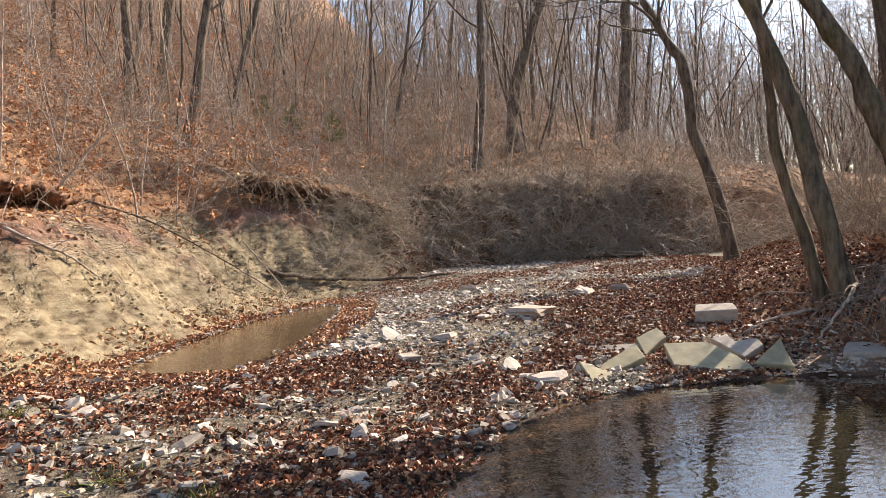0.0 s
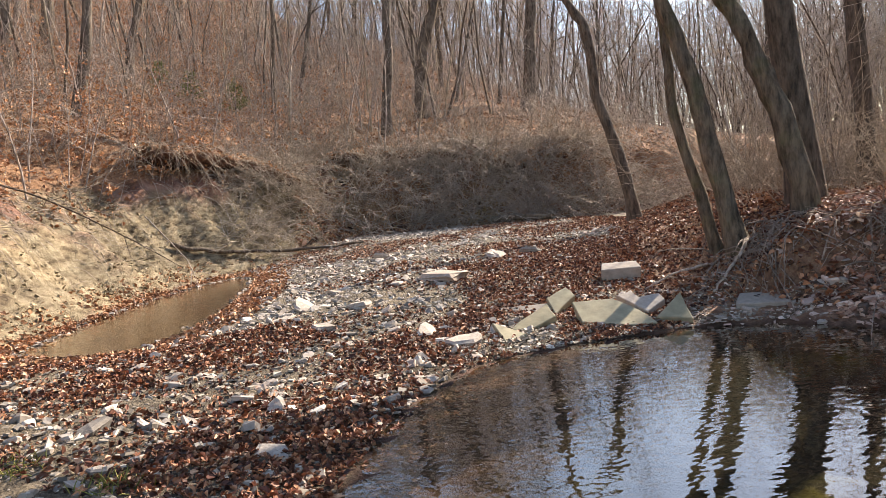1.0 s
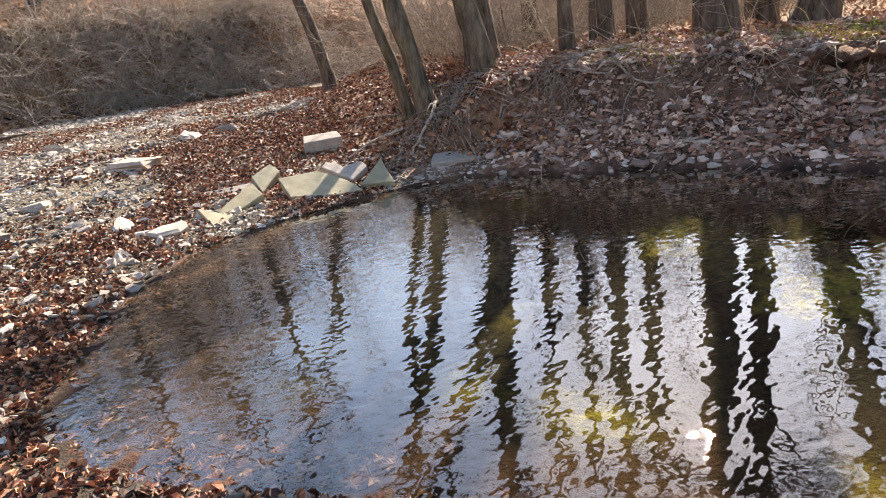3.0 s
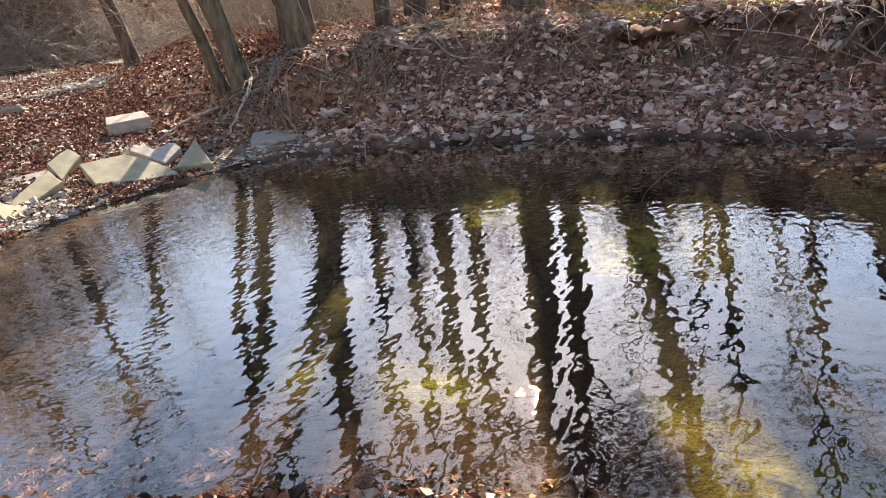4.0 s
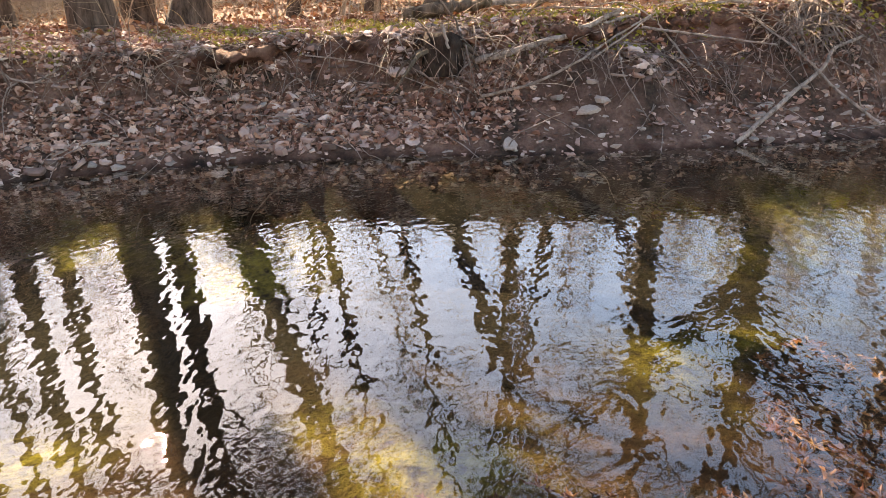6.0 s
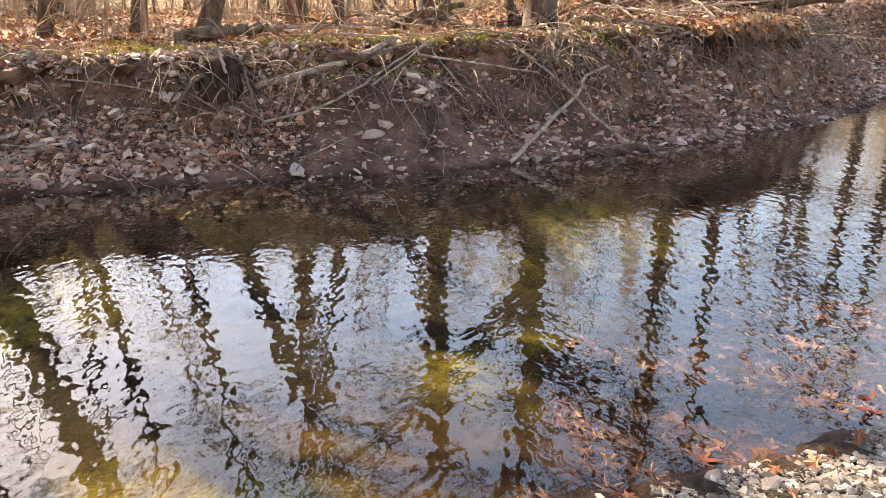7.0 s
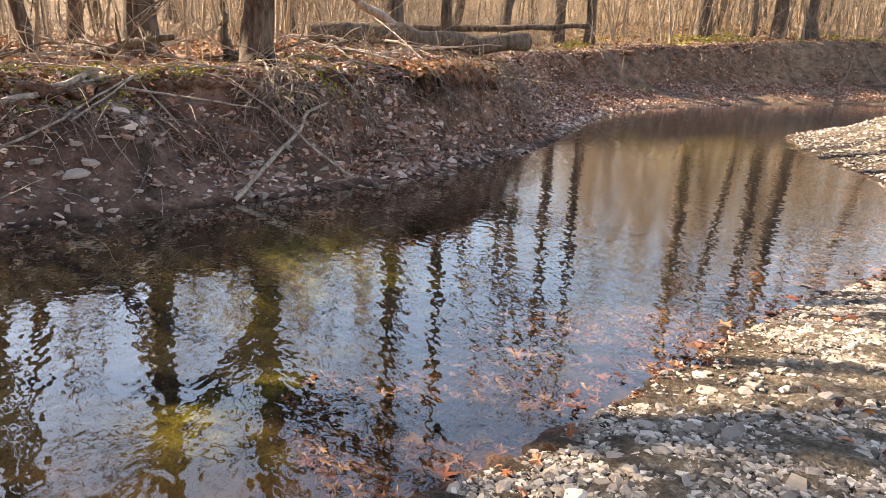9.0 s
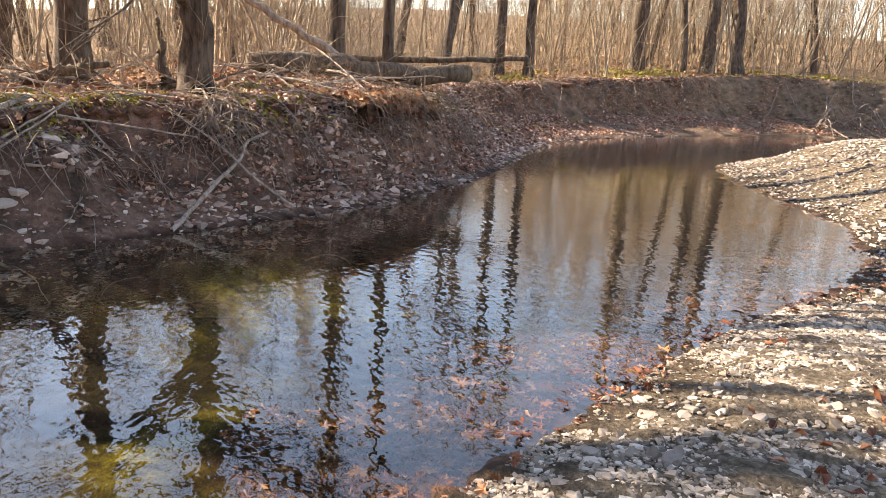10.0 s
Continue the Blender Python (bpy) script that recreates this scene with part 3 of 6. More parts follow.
def bank_lip(line, step, lo, hi, seed, reach=2.6):
    """Ragged sod that overhangs the cut bank where its face breaks off."""
    rng = np.random.default_rng(seed)
    pts = np.array(line, float)
    seg = np.hypot(*(pts[1:] - pts[:-1]).T)
    cum = np.concatenate([[0], np.cumsum(seg)])
    d = np.arange(lo * cum[-1], hi * cum[-1], step)
    k = np.clip(np.searchsorted(cum, d) - 1, 0, len(seg) - 1)
    u = (pts[k + 1] - pts[k]) / seg[k][:, None]
    at2 = pts[k] + u * (d - cum[k])[:, None]
    nrm = np.column_stack([-u[:, 1], u[:, 0]])
    for _ in range(6):
        nrm[1:-1] = (nrm[:-2] + nrm[1:-1] + nrm[2:]) / 3
    nrm /= np.linalg.norm(nrm, axis=1)[:, None]
    o = np.linspace(0.3, reach, 60)
    g = at2[:, None] + nrm[:, None] * o[None, :, None]
    z = terrain(g[..., 0].ravel(), g[..., 1].ravel())[0].reshape(len(d), -1)
    brow = z.max(1)[:, None] * 0.5 + z[:, -1:] * 0.5 - 0.10
    edge = o[np.argmax(z > brow, axis=1)]
    edge[1:-1] = (edge[:-2] + edge[1:-1] + edge[2:]) / 3
    n = len(d)
    jut = 0.07 + 0.16 * np.sin(d * 2.3) * np.sin(d * 0.83 + 1) + 0.08 * np.sin(d * 5.1 + 2) + rng.normal(0, 0.06, n)
    rows = []
    for back, drop, wob_ in ((0.75, -0.08, 0.0), (0.40, -0.07, 0.03), (0.16, -0.05, 0.05), (0.03, -0.06, 0.06), (-0.02, -0.11, 0.06), (0.05, -0.17, 0.05), (0.22, -0.24, 0.03), (0.55, -0.32, 0.0)):
        q = at2 + nrm * (edge - jut + back + rng.normal(0, wob_, n))[:, None]
        inn = at2 + nrm * (edge + 0.45)[:, None]
        zt = terrain(inn[:, 0], inn[:, 1])[0]
        zz = terrain(q[:, 0], q[:, 1])[0] + drop if back == 0.75 else zt + drop + rng.normal(0, wob_ * 0.6, n)
        rows.append(np.column_stack([q, zz]))
    v = np.stack(rows, 1)
    m = v.shape[1]
    i, j = np.arange(n - 1)[:, None] * m, np.arange(m - 1)[None, :]
    f = np.stack([i + j, i + j + 1, i + m + j + 1, i + m + j], 2).reshape(-1, 4)
    me = shade(mesh_from("bank_lip", v.reshape(-1, 3), f))
    at_ = me.attributes.new("litter", 'FLOAT', 'POINT')
    at_.data.foreach_set("value", np.tile(np.array([0.7, 0.7, 0.6, 0.4, 0.1, 0, 0, 0], np.float32), n))
    return tagged(solid("bank_lip", me, GROUND), "overhanging sod and soil along the lip of the cut bank", "bank", kind="structure")


bank_lip(FAR_SHORE, 0.09, 0.075, 0.235, 1)
bank_lip(FAR_SHORE, 0.09, 0.30, 0.40, 2)
bank_lip(FAR_SHORE[15:21], 0.2, 0.1, 0.9, 3, 6.0)


def sheet(name, ring, z, mat, label):
    bm = bmesh.new()
    bm.faces.new([bm.verts.new((x, y, z)) for x, y in ring])
    bm.normal_update()
    for f in bm.faces:
        if f.normal.z < 0:
            f.normal_flip()
    bmesh.ops.triangulate(bm, faces=bm.faces[:])
    me = bpy.data.meshes.new(name)
    bm.to_mesh(me)
    bm.free()
    return tagged(solid(name, me, mat), label, "water", kind="structure")


def swollen(ring, by):
    c = np.array(ring, float)
    nxt, prv = np.roll(c, -1, 0), np.roll(c, 1, 0)
    t = nxt - prv
    t /= np.linalg.norm(t, axis=1)[:, None]
    area = np.sum(c[:, 0] * nxt[:, 1] - nxt[:, 0] * c[:, 1])
    nrm = np.stack([t[:, 1], -t[:, 0]], 1) * np.sign(area)
    return [tuple(p) for p in c + nrm * by]


sheet("water", swollen(POOL, 0.35), 0.0, WATER, "still creek pool mirroring bare trees and bright sky")
sheet("water_channel", swollen(SIDE, 0.12), 0.03, CHANNEL, "shallow brown backwater at the foot of the clay bluff")

# ---- trees that stand out ----
def rooted(line, sink=0.0):
    """Carry a trunk's first point down to the ground."""
    line = [tuple(p) for p in line]
    x, y, z = line[0]
    return [(x, y, height(x, y) - sink)] + (line if z - height(x, y) > 0.3 else line[1:])


def onward(line, extra):
    """Lengthen a trunk beyond its last point, bending back towards upright."""
    a, b_ = np.array(line[-2], float), np.array(line[-1], float)
    w = (b_ - a) / np.linalg.norm(b_ - a)
    out = list(line)
    for k in range(3):
        w = w + np.array([0, 0, 0.25])
        w /= np.linalg.norm(w)
        b_ = b_ + w * extra / 3
        out.append(tuple(b_))
    return out


def hero(name, seed, line, extra, radii, label, **kw):
    return bare_tree(name, seed, onward(rooted(line), extra), radii, label, **kw)


hero("leaning_tree", 11, [(4.91, 8.94, 0.66), (4.65, 9.08, 2.02), (4.49, 9.16, 2.96), (4.32, 9.24, 3.7), (4.05, 9.36, 4.48)], 7, (0.14, 0.04), "mossy bare tree leaning over the creek from the leaf-strewn bank", mat=BARK_MOSS, first=0.55, branches=12, depth=3, length=4.5, twig_mat=TWIG_DARK)
hero("leaning_tree", 12, [(4.82, 9.33, 0.75), (4.62, 9.43, 1.53), (4.42, 9.53, 2.43), (4.37, 9.55, 3.41), (4.31, 9.58, 4.08)], 5, (0.085, 0.03), "slim bare tree leaning beside a larger mossy trunk", mat=BARK_MOSS, first=0.55, length=2.5, branches=7)
hero("leaning_tree", 13, [(5.78, 8.76, 1.1), (5.59, 8.89, 2.29), (5.38, 9.02, 3.0), (5.15, 9.13, 3.69), (4.83, 9.32, 4.41)], 7, (0.17, 0.05), "thick bare tree leaning over the pool from the bank top", mat=BARK_MOSS, first=0.55, branches=12, depth=3, length=4.5, twig_mat=TWIG_DARK)
hero("crooked_tree", 14, [(6.6, 16.74, 0.97), (6.38, 16.83, 2.3), (5.92, 17.0, 3.53), (5.89, 17.01, 5.26), (5.5, 17.14, 5.91)], 3, (0.155, 0.05), "crooked bare tree with a broken top beside the gravel bar", first=0.5, length=3.0)
hero("bluff_tree", 15, [(-13.7, 36.3, 9.0), (-13.45, 36.4, 11.9), (-13.1, 36.5, 14.4)], 8, (0.34, 0.08), "straight bare tree with a forked trunk on the leafy slope", first=0.3)
hero("bluff_tree", 16, [(-9.19, 26.47, 5.3), (-8.73, 26.62, 8.2), (-8.2, 26.8, 10.9)], 8, (0.21, 0.05), "slim bare tree leaning out from the leafy slope", first=0.35)
hero("tall_tree", 17, [(9.7, 38.81, 5.5), (10.26, 38.66, 10.58), (10.42, 38.62, 13.56)], 7, (0.36, 0.1), "tall bare tree with a wide fork beyond the dark bank", first=0.4, length=5)
hero("tall_tree", 18, [(1.59, 31.96, 4.5), (2.02, 31.94, 8.71), (2.17, 31.93, 11.92)], 6, (0.22, 0.06), "tall bare tree above the dark brushy bank", first=0.3, length=4)
hero("tall_tree", 19, [(3.61, 35.82, 7.24), (4.02, 35.77, 9.44), (5.46, 35.58, 12.89)], 7, (0.34, 0.08), "dark bare tree forking above the brushy bank", first=0.25, length=6)
hero("bank_tree", 20, [(10.36, -1.7, 1.39), (10.36, -1.71, 2.05), (10.33, -1.69, 2.6)], 9, (0.23, 0.08), "straight bare tree on the eroded bank edge with bared roots", first=0.3, branches=18, depth=3, length=5.0, twig_mat=TWIG_DARK)
for q, (x, y, r, lean) in enumerate([(13.5, -0.3, 0.28, -0.01), (13.9, -4.9, 0.16, 0.0), (14.6, -6.3, 0.12, 0.0), (7.04, 8.45, 0.10, -0.02), (8.77, 9.6, 0.19, -0.04), (9.9, 9.9, 0.17, 0.0), (9.23, 7.66, 0.28, 0.0), (11.23, 8.36, 0.24, 0.0), (6.33, 9.6, 0.22, -0.2),
                                   (25.5, -15.8, 0.24, 0.0), (24.8, -16.8, 0.2, 0.02), (26.7, -24.1, 0.36, 0.0), (25.2, -27.1, 0.31, 0.03), (24.7, -28.4, 0.36, 0.09)]):
    z = height(x, y)
    hero("bank_tree", 30 + q, [(x, y, z), (x + lean * 2, y + lean, z + 3), (x + lean * 3.5, y + lean * 2, z + 6)], 7, (r, r * 0.3), "straight bare tree on the flat wooded bank above the creek", first=0.3, mat=BARK, twig_mat=TWIG_DARK, branches=16 if x < 15 else 12, depth=3 if x < 15 else 2, length=4.5)

for q, (x, y, tx, ty, r) in enumerate([(10.0, 6.6, 10.6, 5.6, 0.27), (11.7, 5.7, 11.9, 5.2, 0.11), (13.1, 4.8, 13.3, 4.2, 0.12), (9.7, 2.75, 10.0, 1.35, 0.13), (12.2, 1.2, 12.4, 2.0, 0.10)]):
    z = height(x, y)
    hero("bank_tree", 50 + q, [(x, y, z), ((x + tx) / 2, (y + ty) / 2, z + 2.2), (tx, ty, z + 4.6)], 7, (r, r * 0.35), "bare tree leaning over the flat bank beside the pool", first=0.3, length=5.0, branches=13, depth=3, twig_mat=TWIG_DARK)

# ---- the wood around ----
def upright(rng, h, lean):
    a = rng.uniform(0, 6.28)
    return wander(rng, (0, 0, 0), (lean * math.cos(a), lean * math.sin(a), 1), h, 6, 0.05, 0.02)


rng = np.random.default_rng(77)
woods = [bare_tree("tree", 200 + q, upright(rng, rng.uniform(11, 16), 0.08), (rng.uniform(0.12, 0.24), 0.04), "bare grey-brown tree in the winter wood", first=0.3, length=4.2, branches=8, group="trees of the wood") for q in range(6)]
poles = [bare_tree("sapling", 300 + q, upright(rng, rng.uniform(4.5, 8), 0.14), (rng.uniform(0.025, 0.05), 0.01), "thin bare sapling in the winter wood", first=0.15, length=1.8, branches=12, depth=1, group="saplings of the wood", mat=TWIG_SUNLIT, twig_mat=TWIG_SUNLIT) for q in range(5)]


def shrub(seed):
    rng = np.random.default_rng(seed)
    t = Tubes()
    for _ in range(12):
        a, s = rng.uniform(0, 6.28), rng.uniform(0.2, 1.0)
        p = wander(rng, (rng.normal(0, 0.15), rng.normal(0, 0.15), -0.05), (s * math.cos(a), s * math.sin(a), 1), rng.uniform(0.9, 2.2), 5, 0.15, 0, 0.12)
        t.add(p, np.linspace(0.011, 0.004, 6), 4)
        for _ in range(5):
            k = rng.integers(1, 5)
            t.add(wander(rng, p[k], side_way(rng, p[k + 1] - p[k], 0.8), rng.uniform(0.3, 0.9), 3, 0.2), np.linspace(0.006, 0.003, 4), 3)
    ob = new("shrub")
    solid("stem_tangle", t.mesh("stem_tangle"), BRUSH, ob)
    return tagged(ob, "leafless tangled shrub with thin pale stems", "shrub", "undergrowth")


shrubs = [shrub(400 + q) for q in range(5)]


def plant(kinds, spots, rng, lo, hi):
    x, y = spots[:, 0], spots[:, 1]
    z = terrain(x, y)[0]
    used = set()
    for k in range(len(x)):
        i = int(rng.integers(0, len(kinds)))
        s = float(rng.uniform(lo, hi))
        m = pose(x[k], y[k], z[k] - 0.03, rng.normal(0, 2), 0, 0) @ pose(0, 0, 0, 0, rng.normal(4 if y[k] > 12 else 1, 2), 0) @ pose(0, 0, 0, 0, 0, rng.uniform(0, 360)) @ Matrix.Diagonal((s, s, s * float(rng.uniform(0.9, 1.15)), 1))
        if i in used:
            c = copy_thing(kinds[i], Matrix())
            c.matrix_basis = m
        else:
            used.add(i)
            kinds[i].matrix_basis = m


def spread(rng, n, box, keep, gap=0.0):
    """Random spots in a box that keep() accepts, with a least gap."""
    out = []
    tries = 0
    while len(out) < n and tries < 60:
        tries += 1
        p = rng.uniform((box[0], box[1]), (box[2], box[3]), (n * 2, 2))
        p = p[keep(p[:, 0], p[:, 1])]
        for q in p:
            if not gap or all((q[0] - o[0]) ** 2 + (q[1] - o[1]) ** 2 > gap * gap for o in out):
                out.append(q)
                if len(out) >= n:
                    break
    return np.array(out)


def on_hill(x, y, lo=3.0, hi=70):
    d, s = away(x, y, BLUFF)
    return (s > 0) & (d > lo) & (d < hi)


def on_flat(x, y, lo=2.8):
    d, s = away(x, y, FAR_SHORE)
    e, t = away(x, y, BENCH)
    n = away(x, y, NEAR_SHORE)[0]
    b_, u = away(x, y, BLUFF)
    return ~inside(x, y, POOL) & (d > lo) & (d < n) & ((y < 7.5) | ((t < 0) & (e > 2.0))) & (u < 0) & (b_ > 1)


def sunlit(x, y):
    """Thin the wood where a gap lets the sun reach the bar."""
    gap = (x > 4) & (y > 9) & (np.hypot(x, y) < 27) & (np.abs((x - 5) * 0.66 - (y - 12) * 0.75) < 9)
    edge = (x > 8.5) & (x < 19) & (y > -1.5) & (y < 12)
    u = np.random.default_rng(len(x)).uniform(0, 1, x.shape)
    return (~gap | (u < 0.4)) & (~edge | (u < 0.3))


rng = np.random.default_rng(78)
plant(woods, np.concatenate([spread(rng, 28, (-45, 8, 40, 75), lambda x, y: on_hill(x, y, 6.5), 3.0),
                             spread(rng, 40, (8, -45, 45, 35), lambda x, y: on_flat(x, y, 4.0) & sunlit(x, y), 2.2),
                             spread(rng, 14, (-30, -30, -8, 4), lambda x, y: on_hill(x, y, 4), 2)]), rng, 0.7, 1.2)
plant(poles, np.concatenate([spread(rng, 70, (-30, 6, 30, 60), lambda x, y: on_hill(x, y, 3.4), 0.5),
                             spread(rng, 110, (7, -40, 40, 40), lambda x, y: on_flat(x, y, 3.2) & sunlit(x, y), 0.4)]), rng, 0.6, 1.3)
plant(shrubs, np.concatenate([spread(rng, 60, (-16, 6, 16, 40), lambda x, y: on_hill(x, y, 1.9, 22), 0.4),
                              spread(rng, 40, (5, -20, 26, 30), lambda x, y: on_flat(x, y, 2.3), 0.5),
                              spread(rng, 42, (-3, 19, 12, 30), lambda x, y: on_hill(x, y, 0.2, 3.6), 0.45)]), rng, 0.6, 1.2)

# ---- far woods, undergrowth ----
def stuff(name, me, mat, label, category):
    return tagged(solid(name, me, mat), label, category, kind="stuff")


def grounded(spots):
    return np.column_stack([spots, terrain(spots[:, 0], spots[:, 1])[0]])


def far_wood(name, rng, spots, tall, mat, label, twigs=26, fine=0.016, stout=0.0028):
    n = len(spots)
    base = grounded(spots)
    h = rng.uniform(*tall, n) * gap_cap(spots)
    trunks = bundle(rng, base - (0, 0, 0.3), np.column_stack([rng.normal(0, 0.15, (n, 2)), np.ones(n)]), h, 5, 0.09)
    rad = (h * 0.0050)[:, None] * np.linspace(1, 0.25, 6) * rng.uniform(0.6, 1.5, n)[:, None]
    p, w, i = on_lines(rng, trunks, n * 9, 0.15, 0.95)
    ways = w * 0.75 + rng.normal(0, 0.6, p.shape) + (0, 0, 0.15)
    bl = h[i] * rng.uniform(0.12, 0.34, len(p))
    boughs = bundle(rng, p, ways, bl, 2, 0.18, -0.05)
    q, v, j = on_lines(rng, boughs, n * twigs, 0.2, 1.0)
    fine_ = bundle(rng, q, v * 0.8 + rng.normal(0, 0.55, q.shape), bl[j] * rng.uniform(0.25, 0.6, len(q)), 1, 0.18)
    ob = stuff(name, many_tubes(name, trunks, rad, 4), mat, label, "woods")
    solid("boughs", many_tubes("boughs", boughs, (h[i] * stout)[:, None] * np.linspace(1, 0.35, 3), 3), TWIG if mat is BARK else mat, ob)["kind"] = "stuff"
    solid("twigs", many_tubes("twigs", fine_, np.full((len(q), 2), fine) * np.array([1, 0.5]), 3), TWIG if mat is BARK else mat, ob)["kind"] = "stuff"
    return ob


def gap_cap(spots):
    """The saplings stand low where the creek bends away and the sky opens."""
    a = np.degrees(np.arctan2(spots[:, 0], spots[:, 1]))
    return 1 - 0.52 * smooth(a, 102, 110) * (1 - smooth(a, 122, 126))


rng = np.random.default_rng(55)
far_wood("woods_slope", rng, spread(rng, 400, (-45, 18, 55, 80), lambda x, y: on_hill(x, y, 9, 70)), (7, 15), BARK, "dense bare winter wood on the far slope", 40, 0.008, 0.0022)
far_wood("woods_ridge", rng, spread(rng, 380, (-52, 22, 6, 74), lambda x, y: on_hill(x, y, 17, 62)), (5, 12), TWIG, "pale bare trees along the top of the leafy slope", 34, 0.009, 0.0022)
far_wood("woods_flat", rng, spread(rng, 360, (7, -60, 70, 40), lambda x, y: on_flat(x, y, 9.0) & (np.hypot(x, y) > 22) & sunlit(x, y)), (7, 16), BARK, "dense bare winter wood on the valley floor", 34)
far_wood("woods_upstream", rng, spread(rng, 380, (4, 27, 60, 90), lambda x, y: ((away(x, y, BENCH)[1] < 0) | on_hill(x, y, 3, 60)) & (np.hypot(x - 6, y - 25) > 23)), (9, 18), BARK, "grey bare wood upstream beyond the bar", 75, 0.010, 0.0022)
# the most distant trees are pale all over, haze painted in by their bark
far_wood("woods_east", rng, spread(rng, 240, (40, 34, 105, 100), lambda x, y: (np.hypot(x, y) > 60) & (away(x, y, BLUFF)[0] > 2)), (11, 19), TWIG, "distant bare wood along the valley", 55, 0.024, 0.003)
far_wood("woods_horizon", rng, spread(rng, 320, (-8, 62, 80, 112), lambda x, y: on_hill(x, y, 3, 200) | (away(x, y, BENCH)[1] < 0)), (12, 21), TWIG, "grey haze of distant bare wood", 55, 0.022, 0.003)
far_wood("thicket", rng, spread(rng, 800, (9, -60, 60, 30), lambda x, y: on_flat(x, y, 6.0) & sunlit(x, y) & ~((x < 17) & (y > 1) & (np.random.default_rng(len(x)).uniform(0, 1, x.shape) < 0.5))), (3.0, 8), TWIG_SUNLIT, "thicket of thin pale saplings behind the bank", 8, 0.007, 0.0016)

far_wood("thicket_bend", rng, spread(rng, 1500, (14, -62, 60, -2), lambda x, y: on_flat(x, y, 6.5)), (2.6, 6.5), TWIG_SUNLIT, "dense sunlit saplings beyond the creek's bend", 8, 0.009, 0.0018)

far_wood("sapling_row", rng, spread(rng, 420, (13, -48, 42, -4), lambda x, y: on_flat(x, y, 4.6) & (away(x, y, FAR_SHORE)[0] < 15)), (5, 10), TWIG_SUNLIT, "close row of pale saplings along the bend's bank", 9, 0.007, 0.0018)
far_wood("bench_saplings", rng, spread(rng, 90, (8, 12, 30, 36), lambda x, y: on_flat(x, y, 5.0)), (4, 9), TWIG, "twiggy grey saplings behind the leaning trees", 40, 0.005, 0.0018)
far_wood("slope_saplings", rng, spread(rng, 300, (-26, 10, 14, 46), lambda x, y: on_hill(x, y, 3.2, 28)), (2.2, 6), TWIG, "twiggy bare saplings among the slope's leaves", 40, 0.006, 0.002)


def tangle(name, rng, spots, lo, hi, mat, label, rad=0.007, sag=0.14, lean=0.6, twigs=3, steps=5, toward=(0, 0)):
    n = len(spots)
    base = grounded(spots)
    ln = rng.uniform(lo, hi, n)
    lines = bundle(rng, base - (0, 0, 0.04), np.column_stack([rng.normal(0, lean, (n, 2)) + toward, np.ones(n)]), ln, steps, 0.16, sag)
    p, w, i = on_lines(rng, lines, n * twigs, 0.25, 1.0)
    side = bundle(rng, p, w + rng.normal(0, 0.6, p.shape), ln[i] * rng.uniform(0.2, 0.5, len(p)), 1, 0.2)
    ob = stuff(name, many_tubes(name, lines, rad * rng.uniform(0.6, 1.5, n)[:, None] * np.linspace(1, 0.45, steps + 1), 3), mat, label, "undergrowth")
    solid("twigs", many_tubes("twigs", side, np.full((len(p), 2), rad * 0.6) * np.array([1, 0.5]), 3), mat, ob)["kind"] = "stuff"
    return lines


rng = np.random.default_rng(56)
slope_lines = tangle("slope_thicket", rng, spread(rng, 4200, (-42, 7, 16, 66), lambda x, y: on_hill(x, y, 2.3, 52)), 0.7, 3.8, TWIG, "tangle of thin bare stems on the leafy slope", 0.010, twigs=3, steps=4)
tangle("bank_thicket", rng, spread(rng, 1500, (6, -26, 34, 32), lambda x, y: on_flat(x, y, 2.6)), 0.6, 2.6, TWIG_SUNLIT, "tangle of dry stems on the flat bank top", 0.007)
tangle("bench_brush", rng, spread(rng, 1700, (4.5, 10, 18, 27), lambda x, y: on_flat(x, y, 3.2)), 0.8, 3.4, BRUSH, "pale dry brush on the low bench beside the bar", 0.007, 0.2)

tangle("hill_thicket", rng, spread(rng, 2300, (-14, 22, 40, 75), lambda x, y: on_hill(x, y, 3, 48)), 1.2, 4.0, TWIG, "grey thicket of bare stems on the far slope", 0.013, 0.12, 0.6, 4, 3)
tangle("slope_brush", rng, spread(rng, 1300, (-24, 8, 3, 42), lambda x, y: on_hill(x, y, 2.6, 26)), 0.8, 2.8, BRUSH, "pale arching stems of brush among the slope's leaves", 0.009, 0.16, 0.7, 4)
tangle("far_bank_brush", rng, spread(rng, 2600, (-4, 19, 14, 31), lambda x, y: on_hill(x, y, 0.1, 4.2) & (rough_field(x * 1.2 + 31.7, y * 1.2 - 12.3) > np.random.default_rng(19).normal(0.0, 0.12, x.shape))), 0.4, 1.6, DEADWOOD, "dry pale brush over the dark far bank", 0.011, 0.24, 1.3, 4)

tangle("lip_brush", rng, spread(rng, 340, (6, -9, 16, 8), lambda x, y: on_flat(x, y, 0.9) & (away(x, y, FAR_SHORE)[0] < 2.8)), 0.4, 1.3, BRUSH, "dry twigs sprawling over the sunlit bank edge", 0.006, 0.24, 1.3, 4)

